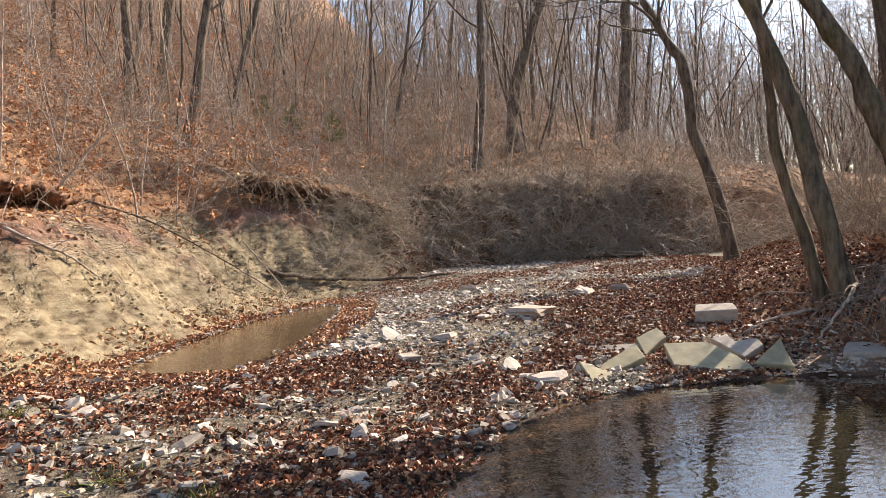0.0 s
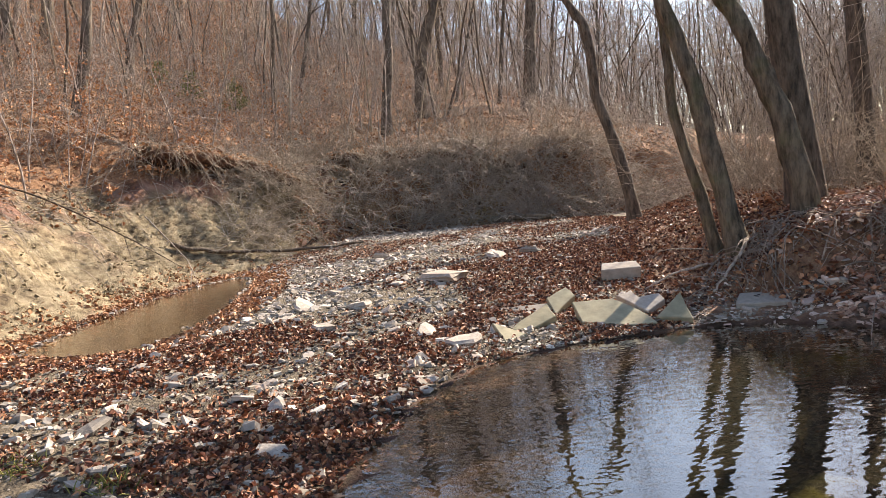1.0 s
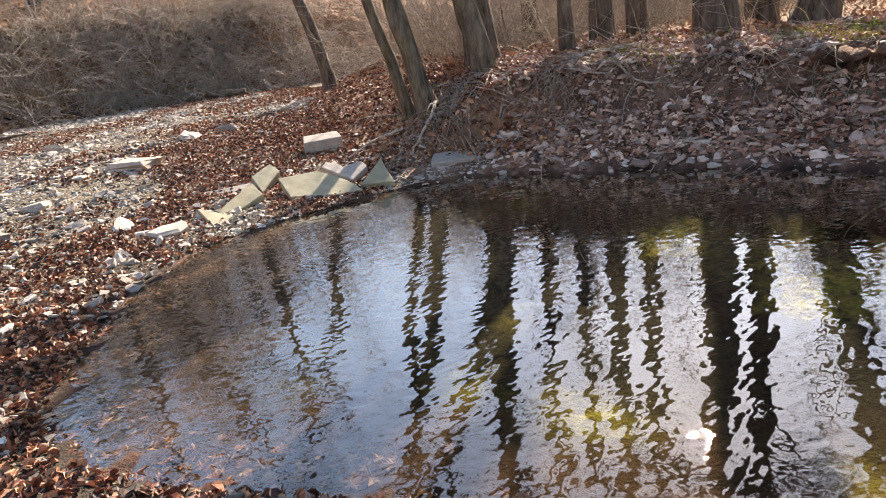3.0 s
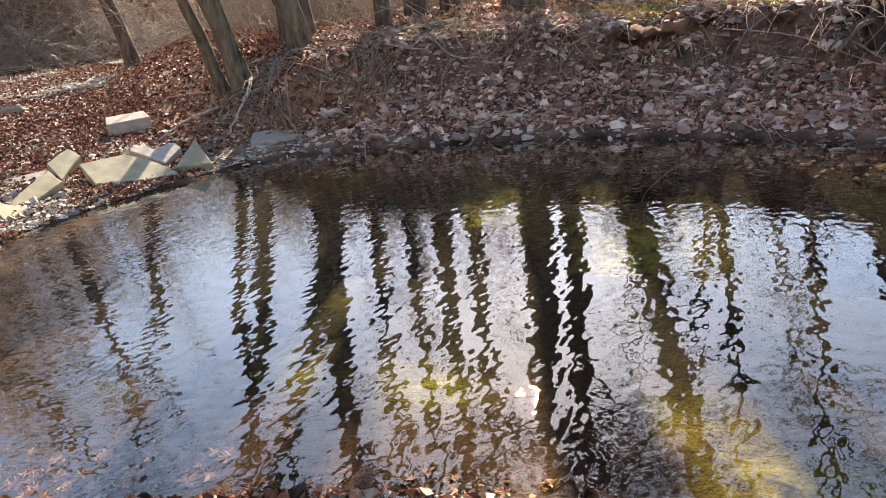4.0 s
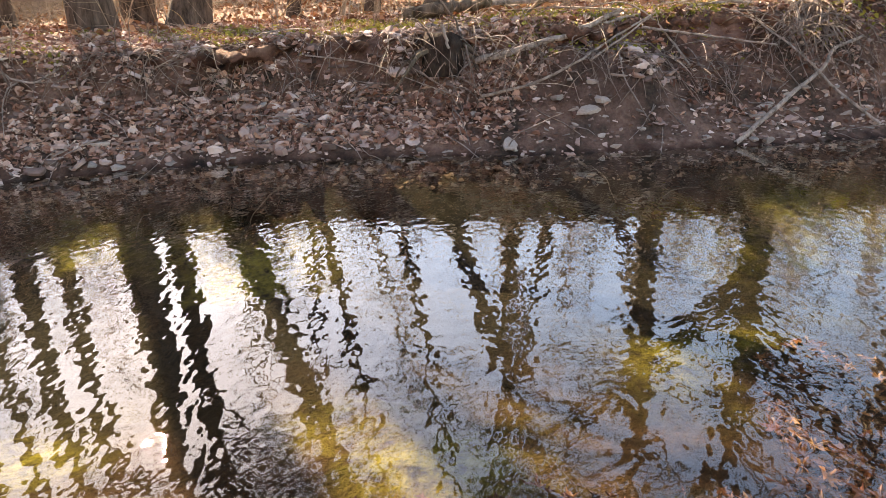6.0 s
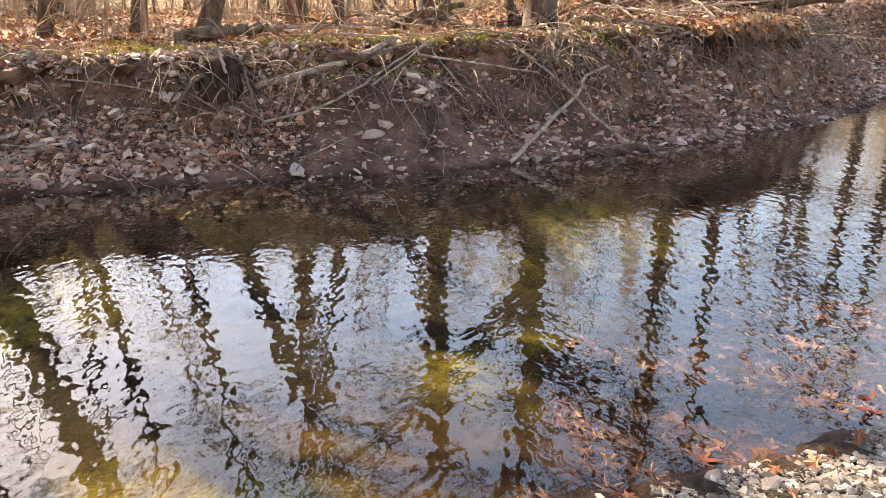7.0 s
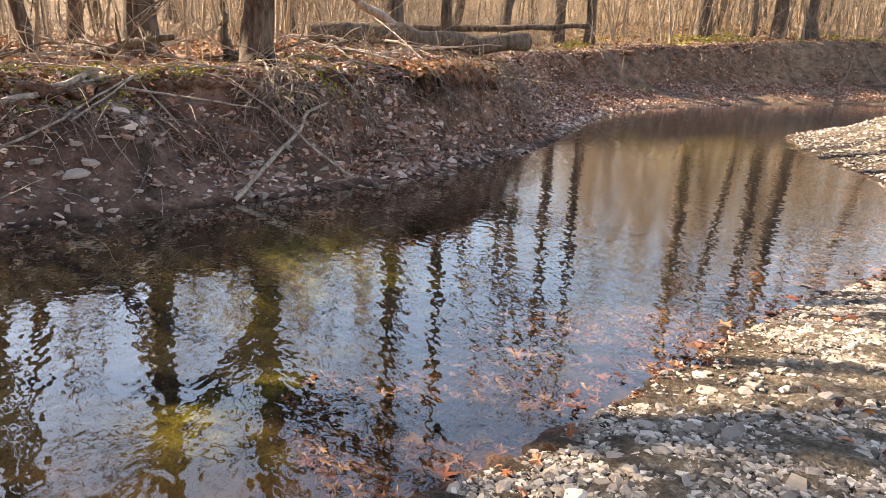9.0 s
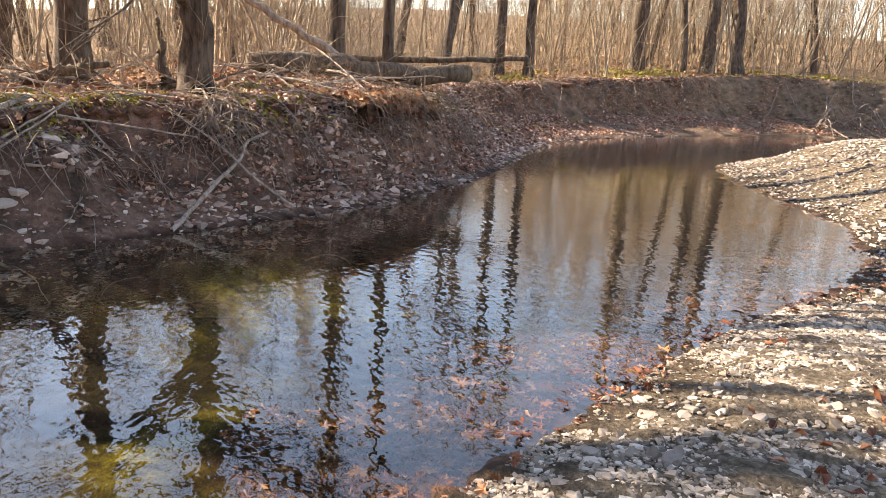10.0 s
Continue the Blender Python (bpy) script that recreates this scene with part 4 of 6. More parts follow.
# canes and fallen brush that lean out from the dark far bank
cane_rng = np.random.default_rng(58)
tangle("bank_canes", cane_rng, spread(cane_rng, 520, (-3, 20, 13, 30), lambda x, y: on_hill(x, y, 0.1, 3.2) & (rough_field(x * 0.9 + 3.1, y * 0.9 + 8.2) > np.random.default_rng(24).normal(0.05, 0.12, x.shape))), 0.9, 2.6, DEADWOOD, "bleached arching canes leaning out over the dark bank", 0.016, 0.2, 0.7, 4, 6, (0.15, -0.75))
tangle("bank_canes", cane_rng, spread(cane_rng, 420, (2, 19, 13, 28), lambda x, y: on_hill(x, y, 0.05, 2.4)), 0.5, 1.8, TWIG, "grey fallen brush heaped at the foot of the far bank", 0.018, 0.1, 1.4, 4, 4, (-0.3, -0.5))
tangle("bank_canes", cane_rng, spread(cane_rng, 260, (-3, 22, 12, 32), lambda x, y: on_hill(x, y, 2.2, 4.6) & (rough_field(x * 1.1 - 9.1, y * 1.1 + 2.2) > 0.02)), 0.8, 2.4, BRUSH, "dense dry stems along the far bank's uneven top", 0.013, 0.16, 0.8, 5, 5, (0.0, -0.4))

# leaf-bearing saplings on the slope
rng = np.random.default_rng(57)
p, w, i = on_lines(rng, slope_lines[rng.permutation(len(slope_lines))[:2600]], 110000, 0.1, 1.0)
p = p[(p[:, 0] < rng.normal(-3.5, 3.0, len(p)))]
p = p + rng.normal(0, 0.07, p.shape)
stuff("beech_leaves", strewn("beech_leaves", LEAF_SHAPES, LEAF_FACES, p, turned(rng, len(p), 0.9), rng.uniform(0.06, 0.13, (len(p), 1)), rng), LEAF_ORANGE, "orange dead leaves clinging to the saplings of the slope", "leaves")

# stems that hang down over the bluff's lip
def along(line, rng, n, lo, hi):
    pts = np.array(line, float)
    seg = np.hypot(*(pts[1:] - pts[:-1]).T)
    cum = np.concatenate([[0], np.cumsum(seg)])
    s = rng.uniform(lo, hi, n) * cum[-1]
    k = np.clip(np.searchsorted(cum, s) - 1, 0, len(seg) - 1)
    u = (pts[k + 1] - pts[k]) / seg[k][:, None]
    return pts[k] + u * (s - cum[k])[:, None], np.column_stack([-u[:, 1], u[:, 0]])


def draped(name, rng, line, n, lo, hi, out, length, mat, label, rad, category, lift=0.12, sag=0.22, spread_=0.25, fan=0.45):
    """Stems from the lip of a bank, bending down its face; out: distance of the lip from the line."""
    at2, nrm = along(line, rng, n, lo, hi)
    o = rng.normal(out, spread_, n)
    start = at2 + nrm * o[:, None]
    base = grounded(start) + (0, 0, 0.02)
    way = np.column_stack([-nrm * np.sign(out) + rng.normal(0, fan, (n, 2)), np.full(n, lift) + rng.normal(0, 0.25, n)])
    lines = bundle(rng, base, way, rng.uniform(*length, n), 6, 0.12, sag)
    g = terrain(lines[:, :, 0].ravel(), lines[:, :, 1].ravel())[0].reshape(n, -1)
    lines[:, :, 2] = np.maximum(lines[:, :, 2], g + 0.015)
    return stuff(name, many_tubes(name, lines, rad * rng.uniform(0.5, 1.6, n)[:, None] * np.linspace(1, 0.4, 7), 3), mat, label, category)


FACE = BLUFF[3:14]
rng = np.random.default_rng(58)
draped("draped_stems", rng, FACE[3:], 420, 0.05, 0.95, 2.3, (0.4, 1.7), TWIG, "dry stems and vines hanging down the bluff", 0.007, "undergrowth", 0.25, 0.24, 0.6, 1.0)
draped("bluff_roots", rng, FACE[:5], 260, 0.0, 1.0, 2.5, (0.2, 1.0), TWIG, "thin roots and stems hanging from the bluff's lip", 0.006, "roots", 0.2, 0.24, 0.5, 0.9)
draped("brush_heap", rng, FACE[6:], 520, 0.1, 0.95, 1.3, (0.5, 1.7), TWIG, "heap of dark brush at the foot of the far bank", 0.011, "undergrowth", 0.5, 0.2, 0.9)
BANK_LINE = FAR_SHORE[1:17]
draped("bank_roots", rng, BANK_LINE, 620, 0.02, 0.7, 1.05, (0.3, 1.0), ROOT, "bared roots hanging from the lip of the cut bank", 0.006, "roots", fan=0.8, spread_=0.12)
draped("bank_twigs", rng, BANK_LINE, 320, 0.0, 0.7, 1.1, (0.3, 0.9), TWIG, "dry twigs strewn down the cut bank", 0.007, "undergrowth", 0.2, 0.15, 0.8, 1.5)

draped("bend_roots", rng, FAR_SHORE[15:20], 260, 0.05, 0.98, 3.3, (0.4, 1.4), ROOT, "roots and twigs hanging down the bank at the bend", 0.012, "roots", fan=1.0, spread_=0.4)


def root_mat(x, y, seed, n, size, length):
    """Roots that hang as a mat from an overhang or a trunk's foot."""
    rng = np.random.default_rng(seed)
    st = np.column_stack([rng.normal(x, size, n), rng.normal(y, size, n)])
    base = grounded(st) + (0, 0, 0.05)
    d, s = away(st[:, 0], st[:, 1], FAR_SHORE)
    cx = np.array([5.0, 0.0]) - st
    cx /= np.linalg.norm(cx, axis=1)[:, None]
    lines = bundle(rng, base, np.column_stack([cx + rng.normal(0, 0.5, (n, 2)), rng.normal(0.05, 0.3, n)]), rng.uniform(*length, n), 6, 0.2, 0.28)
    g = terrain(lines[:, :, 0].ravel(), lines[:, :, 1].ravel())[0].reshape(n, -1)
    lines[:, :, 2] = np.maximum(lines[:, :, 2], g + 0.01)
    return stuff("root_mat", many_tubes("root_mat", lines, rng.uniform(0.004, 0.014, n)[:, None] * np.linspace(1, 0.4, 7), 4), ROOT, "mat of bared tree roots hanging over the eroded bank", "roots")


root_mat(9.35, -1.75, 1, 130, 0.22, (0.4, 1.0))
root_mat(5.0, 8.7, 3, 190, 0.35, (0.4, 1.2))
root_mat(6.0, 7.4, 5, 90, 0.3, (0.3, 1.0))
root_mat(8.2, 2.15, 4, 60, 0.25, (0.4, 1.0))

# brows of sod and brush that hang over hollows in the bluff
def brow(name, edge, back, thick, seed, label, stems, length, rad, mat, sag=0.2, leaves=400):
    rng = np.random.default_rng(seed)
    p = np.array(edge, float)
    k = np.linspace(0, len(p) - 1, 14 * len(p))
    i = np.minimum(k.astype(int), len(p) - 2)
    q = p[i] + (p[i + 1] - p[i]) * (k - i)[:, None]
    for _ in range(8):
        q[1:-1] = (q[:-2] + 2 * q[1:-1] + q[2:]) / 4
    n = len(q)
    t = np.gradient(q[:, :2], axis=0)
    t /= np.linalg.norm(t, axis=1)[:, None]
    inn = np.column_stack([-t[:, 1], t[:, 0]])
    taper = np.clip(np.minimum(np.arange(n), n - 1 - np.arange(n)) / 8.0, 0.15, 1)
    rows = []
    for o, dz, w in ((1.0, -0.05, 0.0), (0.55, 0.10, 0.06), (0.2, 0.10, 0.07), (0.0, 0.0, 0.07), (-0.04, -0.5, 0.07), (0.10, -1.0, 0.08), (0.45, -1.1, 0.05), (1.0, -1.0, 0.0)):
        r = q[:, :2] + inn * (o * back * np.ones(n) + rng.normal(0, w, n))[:, None]
        z = q[:, 2] + (dz * thick * taper if dz < 0 else dz) + rng.normal(0, w * 0.8, n)
        if o == 1.0:
            z = terrain(r[:, 0], r[:, 1])[0] + (dz if dz > -0.5 else -0.4)
        rows.append(np.column_stack([r, z]))
    v = np.stack(rows, 1)
    m = v.shape[1]
    a, b_ = np.arange(n - 1)[:, None] * m, np.arange(m - 1)[None, :]
    f = np.stack([a + b_, a + b_ + 1, a + m + b_ + 1, a + m + b_], 2).reshape(-1, 4)
    me = shade(mesh_from(name, v.reshape(-1, 3), f))
    at_ = me.attributes.new("litter", 'FLOAT', 'POINT')
    at_.data.foreach_set("value", np.tile(np.array([1, 1, 1, 0.8, 0.2, 0, 0, 0], np.float32), n))
    ob = tagged(solid(name, me, GROUND), label, "bank", kind="structure")
    # stems that arch out over the edge and hang
    j = rng.integers(0, n, stems)
    st = v[j, 2] + (v[j, 1] - v[j, 2]) * rng.uniform(0, 1, stems)[:, None] + rng.normal(0, 0.06, (stems, 3))
    way = np.column_stack([-inn[j] + rng.normal(0, 0.5, (stems, 2)), rng.normal(0.15, 0.25, stems)])
    lines = bundle(rng, st, way, rng.uniform(*length, stems), 7, 0.22, sag)
    g = terrain(lines[:, :, 0].ravel(), lines[:, :, 1].ravel())[0].reshape(stems, -1)
    lines[:, :, 2] = np.maximum(lines[:, :, 2], g + 0.02)
    stuff("hanging_stems", many_tubes("hanging_stems", lines, rad * rng.uniform(0.5, 1.7, stems)[:, None] * np.linspace(1, 0.4, 8), 3), mat, "dry stems arching out over a hollow in the bluff", "undergrowth")
    j = rng.integers(0, n, leaves)
    at3 = v[j, 3] + (v[j, 0] - v[j, 3]) * rng.uniform(0, 1, leaves)[:, None] + (0, 0, 0.05) + rng.normal(0, 0.05, (leaves, 3))
    stuff("brow_leaves", strewn("brow_leaves", LEAF_SHAPES, LEAF_FACES, at3, turned(rng, leaves, 0.9), rng.uniform(0.06, 0.13, (leaves, 1)), rng), LEAF_ORANGE, "orange-brown leaves lodged on the bluff's brow", "leaves")
    return ob


brow("bluff_brow", [(-8.55, 11.9, 3.2), (-8.3, 12.8, 3.28), (-8.15, 13.5, 3.31), (-8.3, 14.66, 3.34), (-8.3, 15.6, 3.2), (-8.6, 16.8, 3.05)], 1.3, 0.22, 1, "leafy sod brow over a dark hollow in the bluff", 240, (0.2, 0.7), 0.006, TWIG, 0.5, 700)
brow("bluff_brow", [(-6.3, 21.6, 3.85), (-5.2, 21.6, 3.68), (-4.25, 22.2, 3.56), (-3.35, 23.4, 3.38), (-2.5, 23.8, 3.08), (-1.8, 24.7, 2.6)], 1.2, 0.22, 2, "brush-covered sod brow over a dark hollow", 340, (0.5, 2.2), 0.008, BRUSH, 0.22, 900)
brow("bank_brow", [(-0.4, 27.0, 3.5), (0.9, 27.9, 3.5), (1.9, 27.7, 3.4), (3.0, 28.2, 3.42), (3.7, 27.6, 3.25)], 1.0, 0.15, 3, "ragged sod brow along the top of the dark far bank", 420, (0.4, 1.8), 0.010, BRUSH, 0.25, 500)
brow("bank_brow", [(4.4, 27.5, 3.05), (5.2, 26.8, 2.9), (6.1, 26.7, 2.6), (6.9, 26.2, 2.2)], 0.9, 0.15, 4, "low sod brow over the dark far bank", 320, (0.4, 1.6), 0.010, BRUSH, 0.25, 300)

brow("root_brow", [(9.75, -3.75, 1.16), (10.05, -4.3, 1.22), (10.4, -4.85, 1.24), (10.8, -5.35, 1.22), (11.25, -5.8, 1.1)], 0.8, 0.2, 5, "overhanging sod brow with a curtain of bared roots", 330, (0.3, 0.85), 0.006, ROOT, 0.7, 160)

# ---- stones and leaves on the ground ----
def patches(x, y, f=1.0):
    return rough_field(x * f + 31.7, y * f - 12.3)


def on_bar(x, y):
    z, k = terrain(x, y)
    return (k["gravel"] > 0.5) & (z > -0.03) & (away(x, y, NEAR_SHORE)[0] < 17)


def stony(x, y):
    return on_bar(x, y) & (patches(x, y) > np.random.default_rng(5).normal(0.02, 0.16, x.shape))


def leafy(x, y):
    thin = np.random.default_rng(7).uniform(0, 1, x.shape) < 1 - 0.6 * smooth(y - 0.6 * x, 10, 13)
    return on_bar(x, y) & (patches(x, y) < np.random.default_rng(6).normal(0.02, 0.16, x.shape)) & thin


def lay(name, shapes, faces, spots, rng, lo, hi, mat, label, tilt=0.25, lift=0.15, category="stones", level=None, power=1.8):
    sizes = lo * (hi / lo) ** (rng.uniform(0, 1, len(spots)) ** power)
    z = terrain(spots[:, 0], spots[:, 1])[0]
    if level is not None:
        z = np.maximum(z, level)
    at3 = np.column_stack([spots, z + sizes * lift])
    return stuff(name, strewn(name, shapes, faces, at3, turned(rng, len(spots), tilt), sizes[:, None], rng), mat, label, category)


rng = np.random.default_rng(90)
lay("gravel", FLAKES, FLAKE_FACES, spread(rng, 30000, (-6, 1, 6, 25), on_bar), rng, 0.02, 0.12, PEBBLE, "broken limestone gravel strewn over the creek bar")
lay("gravel_shore", FLAKES, FLAKE_FACES, spread(rng, 11000, (-1, -12, 7, 4.5), lambda x, y: on_bar(x, y) & (away(x, y, NEAR_SHORE)[0] < 3.2)), rng, 0.015, 0.07, PEBBLE, "small flat shale gravel beside the pool", 0.2, 0.05, power=2.4)
lay("shingle", FLAKES, FLAKE_FACES, spread(rng, 46000, (1.2, -8, 5.5, -0.8), lambda x, y: on_bar(x, y) & (patches(x, y, 2.2) > np.random.default_rng(23).normal(-0.08, 0.10, x.shape))), rng, 0.012, 0.065, PEBBLE, "loose flat shingle along the pool's near edge", 0.2, 0.05, power=2.6)
lay("shore_cobbles", SHARDS, SHARD_FACES, spread(rng, 2600, (1.2, -8, 5.5, -0.8), on_bar), rng, 0.03, 0.10, PEBBLE, "flat pale cobbles on the pool's near shore", 0.15, 0.02, power=2.6)
lay("slab_gravel", FLAKES, FLAKE_FACES, spread(rng, 5000, (0.8, 7.2, 5.2, 9.0), lambda x, y: ~inside(x, y, POOL) & (terrain(x, y)[0] < 0.4)), rng, 0.02, 0.09, PEBBLE, "pale broken gravel round the tilted slabs", 0.3, 0.1)
lay("gravel_spit", FLAKES, FLAKE_FACES, spread(rng, 22000, (4, -30, 14, -7.6), on_bar), rng, 0.03, 0.13, STONE, "pale cobble spit at the bend of the creek", 0.3, 0.2, power=1.3)
lay("cobbles", SHARDS, SHARD_FACES, spread(rng, 5600, (-6, 2, 6.5, 25), stony), rng, 0.045, 0.22, STONE, "pale broken limestone cobbles on the creek bar", lift=0.04, power=2.8)
lay("leaf_litter", LEAF_SHAPES, LEAF_FACES, spread(rng, 95000, (-7, 1, 8, 25), leafy), rng, 0.028, 0.068, LEAF_RED, "wet red-brown fallen leaves among the stones", 0.9, 0.3, "leaves")
lay("bench_litter", LEAF_SHAPES, LEAF_FACES, spread(rng, 26000, (2.5, 8, 10, 24), lambda x, y: (terrain(x, y)[1]["gravel"] < 0.75) & (away(x, y, BENCH)[1] < 0)), rng, 0.035, 0.08, LEAF_RED, "red-brown leaf litter on the low bench", 0.9, 0.25, "leaves")
lay("foot_litter", LEAF_SHAPES, LEAF_FACES, spread(rng, 7500, (-7, 5, 1, 25), lambda x, y: ((away(x, y, SIDE, True)[0] < np.random.default_rng(4).exponential(0.5, x.shape)) | ((y < 11.5) & (away(x, y, BLUFF)[0] < np.random.default_rng(3).exponential(0.5, x.shape)))) & (np.minimum(away(x, y, SIDE, True)[0], away(x, y, BLUFF)[0]) < 0.9) & (terrain(x, y)[0] < 0.45) & ~inside(x, y, SIDE)), rng, 0.05, 0.11, LEAF_TAN, "brown leaves drifted along the bluff's foot", 0.6, 0.25, "leaves")
lay("slope_leaves", LEAF_SHAPES, LEAF_FACES, spread(rng, 80000, (-36, 5, 16, 58), lambda x, y: on_hill(x, y, 2.1, 46)), rng, 0.06, 0.15, LEAF_TAN, "dry orange-brown leaves covering the slope", 0.7, 0.3, "leaves")
lay("bank_leaves", LEAF_SHAPES, LEAF_FACES, spread(rng, 30000, (3, -32, 23, 12), lambda x, y: on_flat(x, y, 0.2) & (away(x, y, FAR_SHORE)[0] < 5) & (patches(x, y, 1.7) > np.random.default_rng(9).normal(-0.05, 0.14, x.shape))), rng, 0.05, 0.11, LEAF_DARK, "dark rotting leaves on the cut bank", 0.5, 0.2, "leaves")
lay("floor_leaves", LEAF_SHAPES, LEAF_FACES, spread(rng, 14000, (6, -30, 32, 30), lambda x, y: on_flat(x, y, 2.2)), rng, 0.08, 0.16, LEAF_TAN, "dry tan leaves on the wood floor above the bank", 0.6, 0.25, "leaves")
lay("bank_stones", SHARDS, SHARD_FACES, spread(rng, 4800, (3, -16, 16, 9), lambda x, y: on_flat(x, y, 0.05) & (away(x, y, FAR_SHORE)[0] < 1.9) & (patches(x, y) > -0.25)), rng, 0.05, 0.20, STONE_DARK, "dark damp stones at the foot of the cut bank", lift=0.05, power=1.7)
lay("bank_rubble", FLAKES, FLAKE_FACES, spread(rng, 14000, (3, -20, 20, 9), lambda x, y: (away(x, y, FAR_SHORE)[0] < np.minimum(1.9, away(x, y, NEAR_SHORE)[0])) & (terrain(x, y)[0] > -0.15)), rng, 0.03, 0.12, STONE_DARK, "loose flat rubble on the foot of the cut bank", 0.3, 0.08)
lay("wet_leaves", LOBED_SHAPES, LOBED_FACES, spread(rng, 5600, (-1, -9, 5.5, 7), lambda x, y: inside(x, y, POOL) & (away(x, y, NEAR_SHORE)[0] > np.random.default_rng(18).uniform(0, 0.22, x.shape)) & (away(x, y, NEAR_SHORE)[0] < np.random.default_rng(8).uniform(0.1, 1.15, x.shape) * (0.16 + (0.72 + 1.3 * patches(x, y, 1.4)) * (y < -0.6) + 0.3 * (y > 2.5)))), rng, 0.05, 0.14, LEAF_SODDEN, "orange leaves lying in the shallow edge of the pool", 0.13, 0.02, "leaves")

lay("bank_chips", LEAF_SHAPES, LEAF_FACES, spread(rng, 24000, (4, -7, 13, 9), lambda x, y: on_flat(x, y, 0.1) & (away(x, y, FAR_SHORE)[0] < 2.6) & (patches(x, y, 1.3) > np.random.default_rng(10).normal(-0.12, 0.12, x.shape)) & ~((y < -1.3) & (away(x, y, FAR_SHORE)[0] < 1.35) & (np.random.default_rng(15).uniform(0, 1, x.shape) < 0.85))), rng, 0.04, 0.12, LEAF_DARK, "faded pinkish leaves and bark chips down the cut bank", 0.4, 0.15, "leaves")
lay("bend_chips", LEAF_SHAPES, LEAF_FACES, spread(rng, 9000, (10, -26, 23, -5), lambda x, y: on_flat(x, y, 0.15) & (away(x, y, FAR_SHORE)[0] < 4.2) & (patches(x, y, 1.3) > np.random.default_rng(11).normal(-0.05, 0.12, x.shape))), rng, 0.05, 0.13, LEAF_DARK, "brown leaves drifted down the bank at the bend", 0.4, 0.15, "leaves")
lay("mound_litter", LEAF_SHAPES, LEAF_FACES, spread(rng, 2600, (3.4, 6.8, 7.2, 9.6), lambda x, y: ~inside(x, y, POOL) & (terrain(x, y)[0] > 0.15) & (patches(x, y, 2.0) > np.random.default_rng(12).normal(-0.2, 0.15, x.shape))), rng, 0.05, 0.11, LEAF_RED, "red-brown leaves caught below the leaning trees", 0.5, 0.2, "leaves")
lay("shore_leaves", LOBED_SHAPES, LOBED_FACES, spread(rng, 170, (1.2, -8, 5, -0.4), lambda x, y: on_bar(x, y) & (away(x, y, NEAR_SHORE)[0] < np.random.default_rng(14).exponential(0.14, x.shape))), rng, 0.04, 0.11, LEAF_RED, "brown leaves stranded along the waterline", 0.4, 0.2, "leaves")
lay("shore_grit", FLAKES, FLAKE_FACES, spread(rng, 6000, (-7, -7, 2.2, 2.5), on_bar), rng, 0.02, 0.12, PEBBLE, "flat gravel scattered over the open shore", 0.2, 0.05, power=2.2)
lay("shore_litter", LEAF_SHAPES, LEAF_FACES, spread(rng, 4000, (-8, -7, 2.2, 1.6), leafy), rng, 0.04, 0.09, LEAF_RED, "brown leaves scattered over the open shore", 0.5, 0.25, "leaves")
lay("face_litter", LEAF_SHAPES, LEAF_FACES, spread(rng, 12000, (-2, 20, 14, 30), lambda x, y: on_hill(x, y, 0.1, 3.0) & (patches(x, y, 1.5) > np.random.default_rng(16).normal(-0.1, 0.2, x.shape))), rng, 0.06, 0.15, LEAF_TAN, "brown leaves caught on the face of the far bank", 0.7, 0.3, "leaves")
SILT_LEAVES = [(3.55, -2.85, 0.5, 1.0), (3.2, -3.0, 0.35, 1.0), (2.75, -1.75, 0.24, 0.9), (3.05, -2.2, 0.3, 0.4)]


def drifted(x, y):
    """Drifts of leaves settled in the shallows."""
    near = np.max([k * np.exp(-((x - a) ** 2 + (y - b_) ** 2) / r ** 2) for a, b_, r, k in SILT_LEAVES], axis=0)
    return inside(x, y, POOL) & (near > np.random.default_rng(25).uniform(0.1, 1.0, x.shape))


drift_rng = np.random.default_rng(96)
lay("drifted_leaves", LOBED_SHAPES, LOBED_FACES, spread(drift_rng, 420, (2.3, -3.8, 4.3, -1.2), drifted), drift_rng, 0.05, 0.12, LEAF_RED, "red-brown maple leaves settled in the shallow water", 0.2, 0.05, "leaves")
MOSS_SPOTS = [(9.3, -0.6), (9.0, 0.3), (9.8, -0.9), (10.2, -0.4), (10.6, -2.6), (8.3, 3.4), (8.1, 4.2), (8.6, 2.9), (7.9, 5.0), (11.0, -3.4), (9.6, 0.4), (10.4, 0.2)]


def mossy(x, y):
    d = np.min([np.hypot(x - a, (y - b_) * 0.7) for a, b_ in MOSS_SPOTS], axis=0)
    return (d < np.random.default_rng(22).normal(0.26, 0.12, x.shape)) | (patches(x, y, 1.9) > np.random.default_rng(17).normal(0.2, 0.10, x.shape))


lay("moss_bits", LEAF_SHAPES, LEAF_FACES, spread(rng, 7000, (6, -8, 13, 8), lambda x, y: on_flat(x, y, 0.95) & (away(x, y, FAR_SHORE)[0] < 3.4) & mossy(x, y)), rng, 0.03, 0.08, MOSS, "yellow-green moss and low herbs on the sunlit bank edge", 0.6, 0.5, "moss")
lay("bend_moss", LEAF_SHAPES, LEAF_FACES, spread(rng, 5000, (13, -36, 30, -7), lambda x, y: on_flat(x, y, 3.3) & (away(x, y, FAR_SHORE)[0] < 7.5) & (patches(x, y, 1.2) > np.random.default_rng(20).normal(0.05, 0.15, x.shape))), rng, 0.05, 0.14, MOSS, "yellow-green moss and grass on the bank top at the bend", 0.6, 0.5, "moss")
